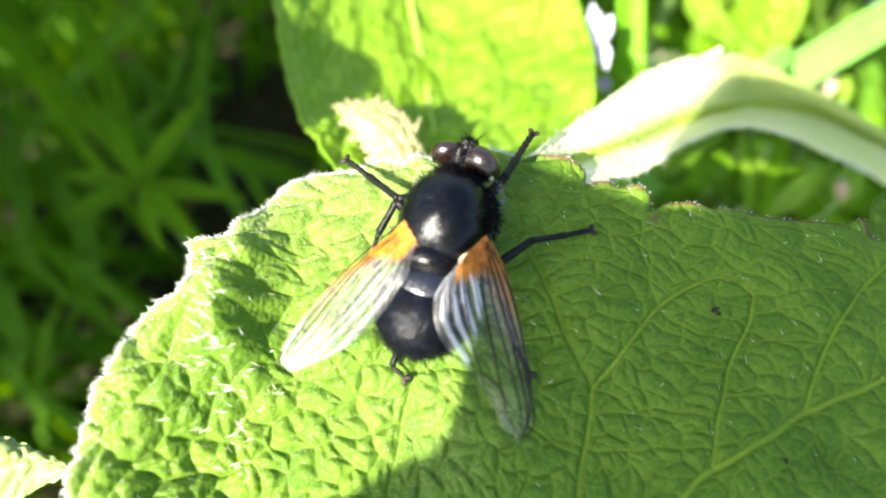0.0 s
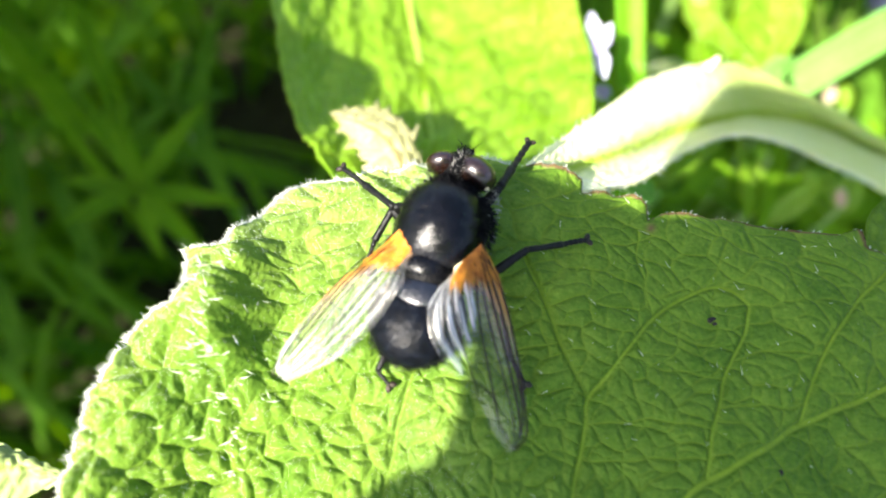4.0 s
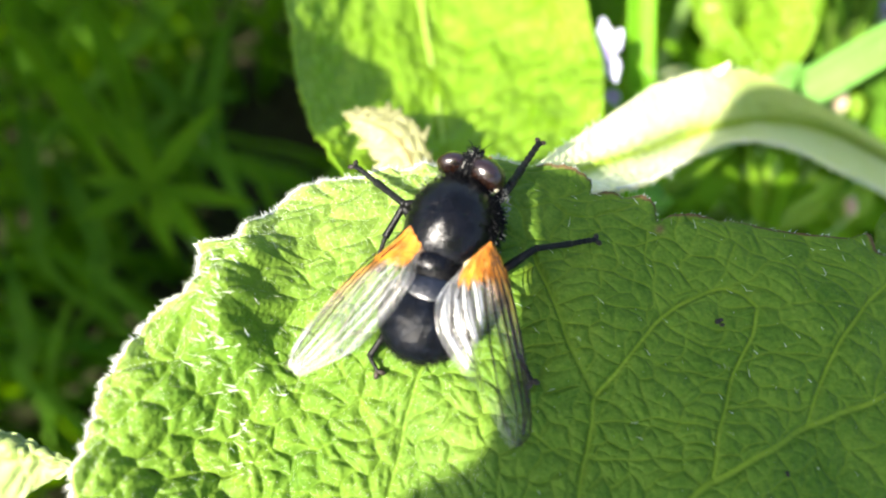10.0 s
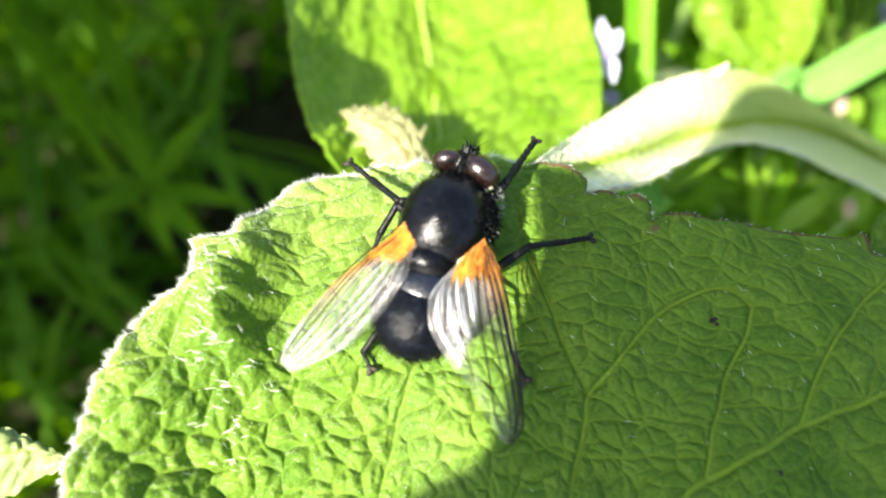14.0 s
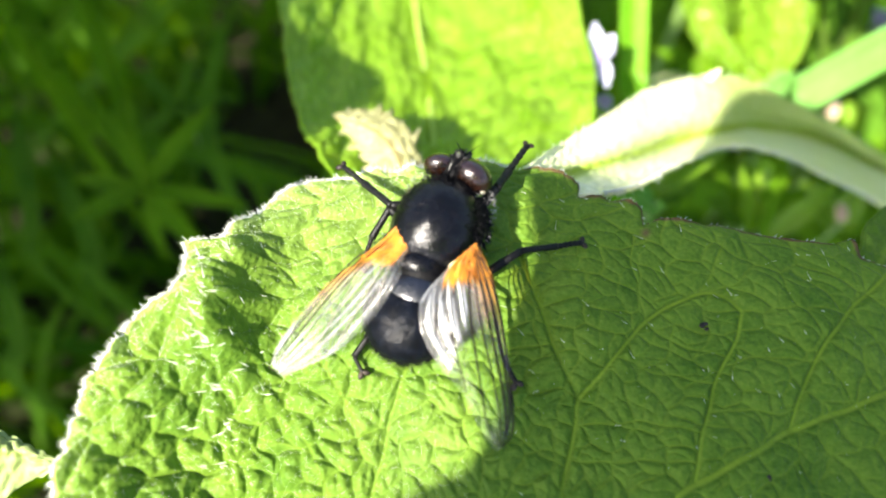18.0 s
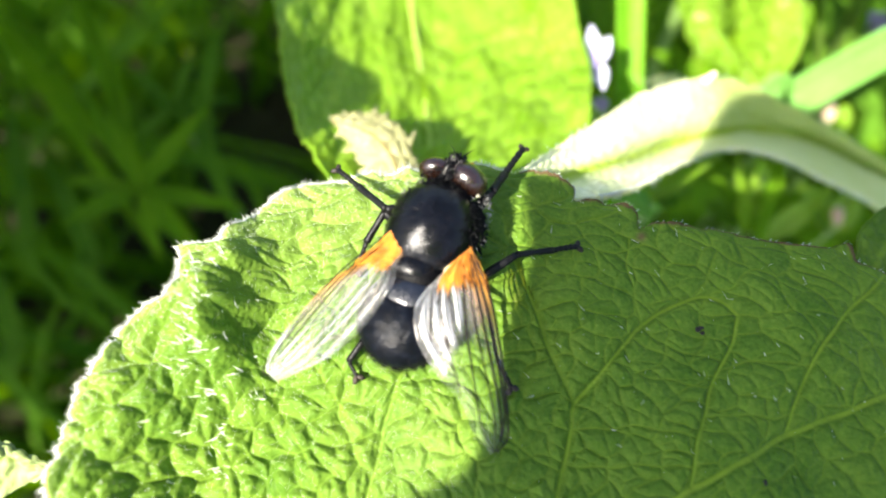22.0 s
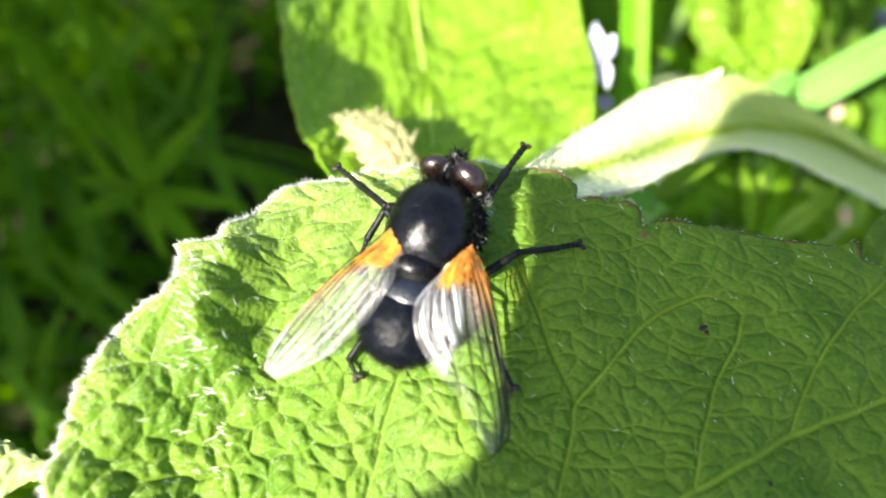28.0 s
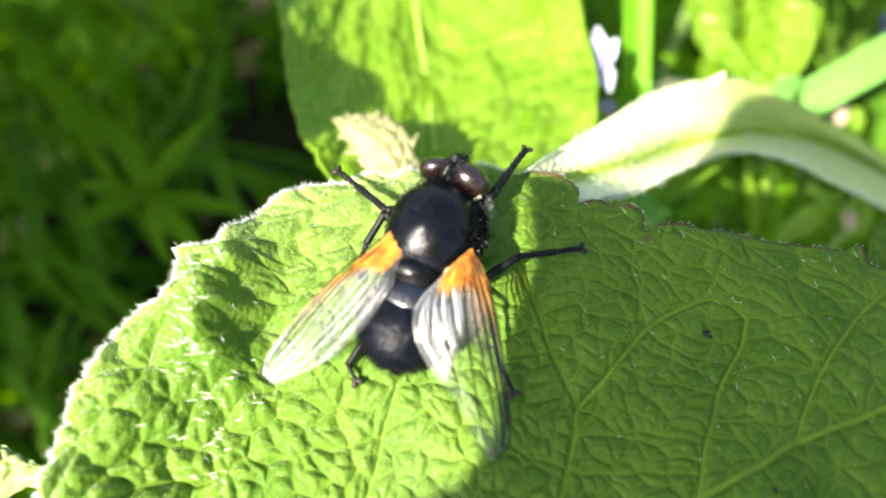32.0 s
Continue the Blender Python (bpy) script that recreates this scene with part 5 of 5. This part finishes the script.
def build_herbs():
    """Herbs beyond the leaf: each a stem with leaflets."""
    def herb(label, o, leaves, r=0.5, group="herbs"):
        p = thing("herb", at(o), label, "plant", group)
        for a, b, w, mat, turn in leaves:
            small_leaf(p, o, a, b, w, mat, sag=0.5, turn=turn)
        stalk(p, o, o, r)
    top = (37.3, 18.2, -79.9)
    p = thing("dock_leaf", at(top), "bright green crinkled leaf in full sun", "leaf")
    west = [(29.9, 46.0, -78.2), (26.1, 36.0, -76.5), (26.6, 27.7, -74.8), (28.1, 23.6, -74.1), (31.5, 20.7, -74.8), (36.1, 18.4, -77.5)]
    rib = [(36.7, 48.0, -83.6), (37.0, 38.4, -83.6), (36.2, 29.5, -82.0), (35.4, 25.0, -80.2), (35.9, 21.6, -79.4), (37.1, 18.3, -78.9)]
    east = [(40.4, 46.0, -78.2), (43.5, 36.0, -76.5), (41.7, 27.7, -74.8), (40.6, 23.6, -74.1), (39.2, 20.4, -74.8), (37.0, 17.9, -77.5)]

    def between(a, b, lift):
        return [((p[0] + q[0]) / 2, (p[1] + q[1]) / 2, (p[2] + q[2]) / 2 + lift) for p, q in zip(a, b)]
    strip("blade", [rel(r, top) for r in (west, between(west, rib, 2.4), rib, between(rib, east, 1.8), east)],
        p, BROAD_GREEN, nu=90, nv=90, crinkle=0.6, size=2.2, veins=7, seed=8, wave=1.8, rib=0.03)
    stalk(p, top, (37.0, 48.1, -82.3), 0.9)
    herb("low herb with pointed bright green leaves", (35.7, 21.6, -88.4), [
        ((35.7, 21.6, -88.4), (27.2, 25.4, -85.0), 3.6, HERB, 0.2), ((35.7, 21.6, -88.4), (33.2, 26.6, -86.7), 3.4, BROAD_GREEN, 0.0), ((35.7, 21.6, -88.4), (37.4, 24.4, -81.6), 5.5, HERB, -0.3),
        ((34.6, 21.6, -88.4), (26.6, 21.9, -86.7), 2.6, PALE_LEAF, 0.3), ((34.6, 21.6, -88.4), (30.1, 18.6, -88.4), 3.4, BROAD_GREEN, 0.3), ((35.7, 21.6, -88.4), (42.2, 18.3, -85.0), 2.6, HERB, 0.0)])
    herb("dark green herb behind the grass", (59.3, 25.7, -98.6), [
        ((59.3, 25.7, -98.6), (55.2, 37.6, -95.2), 6.0, GRASS_DEEP, 0.4), ((59.3, 25.7, -98.6), (60.8, 36.8, -95.2), 7.0, GRASS_DEEP, -0.3), ((59.3, 25.7, -98.6), (65.2, 30.4, -95.2), 5.0, HERB, -0.5), ((59.3, 25.7, -98.6), (52.6, 28.6, -98.6), 4.4, GRASS_DEEP, 0.5),
        ((59.3, 25.7, -98.6), (65.1, 19.9, -98.6), 5.0, GRASS_DEEP, 0.2)])
    herb("green herb leaves under the folded leaf", (34.3, 3.2, -74.8), [
        ((34.3, 3.2, -74.8), (30.9, 10.5, -69.7), 2.6, BROAD_GREEN, 0.6), ((34.3, 3.2, -74.8), (34.0, 8.5, -71.4), 2.4, BROAD_GREEN, -0.4), ((34.9, 2.6, -74.8), (35.8, 10.5, -69.7), 3.2, HERB, 0.3), ((34.9, 2.6, -74.8), (39.6, 6.8, -73.1), 2.8, HERB, 0.0),
        ((34.3, 3.2, -74.8), (29.6, 5.7, -74.8), 3.0, GRASS_DEEP, 0.0), ((34.3, 3.2, -74.8), (30.2, 8.9, -74.8), 2.4, HERB, 0.4)])
    herb("yellow-green herb leaves in the sun", (45.7, 2.7, -78.2), [
        ((45.7, 2.7, -78.2), (39.9, 7.7, -74.8), 4.0, BROAD_GREEN, 0.2), ((45.7, 2.7, -78.2), (46.8, 7.6, -74.8), 3.8, BROAD_GREEN, -0.2), ((45.7, 2.7, -78.2), (51.6, 4.0, -78.2), 3.4, HERB, 0.0), ((45.7, 2.7, -78.2), (41.3, 2.7, -79.9), 3.4, HERB, 0.0),
        ((45.0, 2.7, -78.2), (49.0, 9.7, -81.6), 2.6, GRASS_DEEP, 0.5)])
    # bright leaf colours here replace sunlight that the fly's leaf blocks
    herb("bright leaf sliver under the folded leaf", (17.1, 5.0, -56.0), [((17.1, 5.0, -56.0), (24.9, 8.4, -59.0), 1.5, BROAD_GREEN, 0.1)], 0.3)
    herb("pale green leaf tip behind the chewed edge", (16.6, 3.6, -52.5), [((16.6, 3.6, -52.5), (11.9, 4.4, -47.5), 2.4, GRASS_PALE, 0.2)], 0.3)
    herb("pair of upright leaves below the folded leaf", (33.4, 0.6, -71.0), [
        ((33.4, 0.6, -71.0), (31.7, 9.0, -63.5), 2.4, HERB, 0.3), ((31.8, 2.0, -69.5), (27.7, 8.4, -62.5), 1.7, BROAD_GREEN, 0.0), ((34.2, 1.4, -71.0), (40.7, 6.8, -69.0), 2.4, BROAD_GREEN, 0.2)], 0.4)
    herb("pale narrow leaf beside the chewed edge", (19.6, 4.9, -61.2), [
        ((19.6, 4.9, -61.2), (26.5, 9.5, -62.9), 1.7, BROAD_GREEN, 0.2), ((19.6, 4.9, -61.2), (17.8, 7.0, -59.5), 2.4, BROAD_GREEN, 0.3), ((19.6, 4.9, -61.2), (22.5, 5.3, -62.9), 2.4, GRASS_DEEP, 0.0)])
    herb("broad dark green leaves beside the violet flower", (48.4, 22.0, -90.0), [
        ((48.4, 22.0, -86.0), (51.4, 36.5, -80.0), 10.0, LEAF_GREEN, 1.0), ((48.0, 22.0, -86.0), (45.6, 34.0, -82.0), 7.0, LEAF_GREEN, 0.9), ((49.0, 22.0, -86.0), (57.5, 31.0, -84.0), 7.0, LEAF_GREEN, 1.0)], 0.4)
    herb("dark leaf above the white flower", (18.9, 26.1, -81.6), [
        ((18.9, 26.1, -81.6), (16.1, 31.6, -78.2), 4.5, GRASS_DEEP, 0.2), ((18.9, 26.1, -81.6), (19.8, 30.9, -78.2), 4.0, GRASS_DEEP, -0.3), ((18.9, 26.1, -81.6), (17.9, 22.7, -81.6), 2.4, GRASS_DEEP, 0.0)])
    # white flower with a violet throat, a violet one further off, buds
    o = (14.2, 13.3, -59.5)
    fl = thing("wild_flower", at(o), "small white flower with violet marks", "flower")
    for a, b, w in (((13.5, 15.9, -57.1), (13.0, 19.1, -56.4), 1.7), ((13.5, 16.1, -57.1), (14.8, 18.3, -57.1), 1.5), ((13.4, 16.4, -57.1), (13.8, 13.4, -55.4), 1.8), ((13.5, 16.4, -57.1), (12.6, 17.4, -57.1), 1.0)):
        small_leaf(fl, o, a, b, w, PETAL, name="petal")
    for a, b, w in (((13.3, 16.9, -56.4), (13.0, 14.8, -55.8), 0.9), ((14.3, 13.6, -58.8), (14.4, 12.2, -58.1), 1.4)):
        small_leaf(fl, o, a, b, w, VIOLET, name="petal", label="violet petal mark")
    stalk(fl, o, o, 0.35)
    o = (55.8, 26.5, -85.0)
    fl = thing("wild_flower", at(o), "small violet flower at the end of a stem", "flower")
    for b in ((53.7, 30.0, -83.3), (56.4, 30.1, -83.3), (57.1, 27.3, -83.3), (53.2, 27.7, -83.3)):
        small_leaf(fl, o, (55.0, 28.4, -83.3), b, 1.9, VIOLET, name="petal")
    tube_part("stem", rel([(55.0, 28.4, -83.3), (55.6, 27.5, -84.3), o], o), [0.3, 0.3, 0.35], STEM, fl, n=8)
    stalk(fl, o, o, 0.35)
    for c, sz, mat, lab in (((48.7, 17.7, -83.3), 1.05, PINK, "small pinkish flower bud"), ((50.6, 17.1, -83.3), 1.2, BROAD_GREEN, "small pale green flower bud"), ((42.7, 4.1, -71.4), 0.85, PINK, "small pinkish flower bud")):
        bd = thing("flower_bud", at(c), lab, "bud", "flower buds")
        v, f = ellipsoid((0, 0, 0), (sz * 0.75, sz * 1.3, sz * 0.75), 18, 14, turn=(15, 0, 10))
        part("bud", smooth_mesh("bud", v * MM, f, mat), bd)
        stalk(bd, c, tuple(np.array(c) + np.array((0, -sz * 1.1, 0))), 0.3)
    # edge of a further leaf of the same plant
    o = (26.7, -0.9, -38.1)
    lf = thing("hairy_leaf", at(o), "olive-green edge of another hairy leaf", "leaf")
    strip("blade", [rel(r, o) for r in ([(23.4, -0.7, -37.4), (24.3, 1.0, -38.4), (25.6, 2.1, -39.4), (27.9, 3.1, -40.8), (31.4, 3.5, -40.8)], [(24.4, -0.9, -37.4), (25.3, 0.0, -38.1), (26.8, 0.7, -39.1), (29.2, 1.0, -40.1), (32.1, 0.7, -40.8)], [(26.1, -1.6, -38.1), (27.3, -1.6, -38.4), (28.8, -1.6, -39.1), (30.8, -1.7, -40.1), (33.1, -2.0, -40.8)])],
          lf, LEAF_GREEN, nu=30, nv=20, crinkle=0.25, size=1.5, seed=9)
    stalk(lf, o, (33.3, -1.0, -41.5), 0.9)


def build_meadow():
    """Uncounted grass and undergrowth below the leaves, as one mesh each."""
    rnd = random.Random(21)

    def tuft(count, x0, x1, y0, y1, hmin, hmax, wmin, wmax, lean):
        verts, faces = [], []
        for _ in range(count):
            x, y = rnd.uniform(x0, x1), rnd.uniform(y0, y1)
            if -0.062 < x < -0.034 and 0.04 < y < 0.11:
                continue
            h, w = rnd.uniform(hmin, hmax), rnd.uniform(wmin, wmax)
            a = rnd.uniform(0, 2 * math.pi)
            dx, dy = rnd.gauss(0, lean) * h, rnd.gauss(0, lean) * h
            sx, sy = math.cos(a) * w / 2, math.sin(a) * w / 2
            k = len(verts)
            for i in range(7):
                s = i / 6
                c = (x + dx * s * s, y + dy * s * s, -0.006 + h * s * (1 - 0.18 * s))
                q = min(1, (1 - s) * 2.2 + 0.04)
                verts += [(c[0] - sx * q, c[1] - sy * q, c[2]), (c[0], c[1], c[2] - w * 0.22), (c[0] + sx * q, c[1] + sy * q, c[2])]
            for i in range(6):
                b = k + i * 3
                faces += [(b, b + 1, b + 4, b + 3), (b + 1, b + 2, b + 5, b + 4)]
        return verts, faces
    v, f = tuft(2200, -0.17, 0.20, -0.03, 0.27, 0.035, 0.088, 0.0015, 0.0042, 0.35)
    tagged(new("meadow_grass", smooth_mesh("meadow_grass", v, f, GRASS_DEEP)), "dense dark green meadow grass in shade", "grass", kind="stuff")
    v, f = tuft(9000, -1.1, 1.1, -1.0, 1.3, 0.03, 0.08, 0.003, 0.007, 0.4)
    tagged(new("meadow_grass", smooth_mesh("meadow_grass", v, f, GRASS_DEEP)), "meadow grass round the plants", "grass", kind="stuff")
    verts, faces = [], []
    for _ in range(1500):
        x, y, z = rnd.uniform(0.0, 0.20), rnd.uniform(-0.03, 0.27), rnd.uniform(0.0, 0.05)
        ln, w, a = rnd.uniform(0.006, 0.016), rnd.uniform(0.003, 0.008), rnd.uniform(0, 6.28)
        c, s, k = math.cos(a), math.sin(a), len(verts)
        up = rnd.uniform(-0.4, 0.6)
        for i, q in ((0, 0.0), (0.35, 1.0), (0.7, 0.8), (1.0, 0.05)):
            px, py, pz = x + c * ln * i, y + s * ln * i, z + up * ln * i - 0.3 * ln * i * i
            verts += [(px - s * w / 2 * q, py + c * w / 2 * q, pz + 0.15 * w), (px, py, pz), (px + s * w / 2 * q, py - c * w / 2 * q, pz + 0.15 * w)]
        for i in range(3):
            b = k + i * 3
            faces += [(b, b + 1, b + 4, b + 3), (b + 1, b + 2, b + 5, b + 4)]
    tagged(new("undergrowth", smooth_mesh("undergrowth", verts, faces, HERB)), "small green leaves of the undergrowth", "undergrowth", kind="stuff")
    def shaded(w, mat, *pts):
        build_blade("grass_blade", list(pts), w, mat, "shaded green grass blade", "shaded grass blades")
    shaded(2.6, HERB, under((-44.2, 5.6, -108.8), 0, 0), (-38.8, 8.6, -91.8), (-39.8, 19.6, -83.3), (-41.0, 27.0, -78.2), (-41.7, 31.5, -74.8))
    shaded(2.4, HERB, under((-58.6, 17.6, -115.6), 0, 0), (-52.5, 20.8, -98.6), (-51.9, 25.5, -91.8), (-53.7, 29.0, -88.4), (-54.5, 32.9, -85.0))
    shaded(4.2, HERB, under((-64.6, 24.1, -102.0), 0, -5), (-57.6, 27.5, -93.5), (-51.9, 29.8, -88.4), (-46.3, 32.2, -85.0), (-42.4, 35.7, -85.0))
    shaded(2.6, GRASS_DEEP, under((-62.5, -11.2, -112.2), 0, 0), (-58.6, -5.1, -102.0), (-55.8, 4.7, -91.8), (-55.2, 14.2, -88.4), (-56.0, 19.4, -88.4))
    shaded(3.0, GRASS_DEEP, under((-50.3, -11.2, -112.2), 0, 0), (-50.0, -6.8, -102.0), (-49.1, 0.1, -95.2), (-50.4, 7.0, -91.8), (-53.5, 12.4, -91.8))
    shaded(2.8, GRASS_DEEP, under((-66.1, -29.1, -108.8), 0, 0), (-59.9, -21.4, -98.6), (-57.3, -12.3, -91.8), (-56.7, -5.9, -88.4), (-57.8, -0.7, -88.4))
    shaded(2.4, GRASS_DEEP, under((-34.3, 2.0, -112.2), 0, 0), (-32.0, 8.6, -102.0), (-33.1, 19.3, -95.2), (-30.4, 27.8, -91.8), (-27.0, 32.7, -88.4))


build_ground()
build_main_leaf()
build_fly()
build_background()
build_grass()
build_cleavers()
build_herbs()
build_shade_leaves()
build_meadow()


def motions():
    caster = MOVING["caster"].matrix_world.copy()
    hub = Matrix.Translation((4.5 * MM, 3.0 * MM, 0))
    # moves the added leaf so that its shade edge drifts across the blade
    shade_drift = ((0.0, -2.3, -3.5), (2.0, -2.25, -3.5), (3.5, -2.15, -3.2), (5.5, -1.9, -2.8), (7.0, -1.45, -2.0), (8.0, -1.2, -1.5), (9.0, -1.0, -1.1), (11.0, -0.75, -0.5), (13.0, -0.55, 0.0), (20.0, -0.4, 0.0), (32.0, -0.35, 0.0))
    walk(MOVING["caster"], [(t, Matrix.Translation((dx * MM, 0, 0)) @ caster @ hub @ pose(0, 0, 0, 0, 0, a) @ hub.inverted()) for t, dx, a in shade_drift])
    walk(MOVING["hind"], [(t, pose(-0.9 * MM, -2.5 * MM, 1.2 * MM, 0, 0, a)) for t, a in ((0.0, 17), (3.4, 17), (4.6, 3), (5.4, 0), (32.0, 0))])
    # the head sinks and the wings close a little as the fly settles
    neck = Matrix.Translation((0.1 * MM, 2.2 * MM, 1.2 * MM))
    walk(MOVING["head"], [(t, neck @ pose(0, 0, 0, a, 0, 0) @ neck.inverted()) for t, a in ((0.0, -8), (3.4, -8), (4.6, -2), (5.4, 0), (32.0, 0))])
    for (wing, (x, y)), side in zip(MOVING["wing"], (-1, 1)):
        hinge = Matrix.Translation((x * MM, y * MM, 3.5 * MM))
        walk(wing, [(t, hinge @ pose(0, 0, 0, 0, 0, side * a) @ hinge.inverted()) for t, a in ((0.0, 1.4), (3.4, 1.2), (5.4, 0.5), (9.0, 0.0), (32.0, 0.0))])


motions()
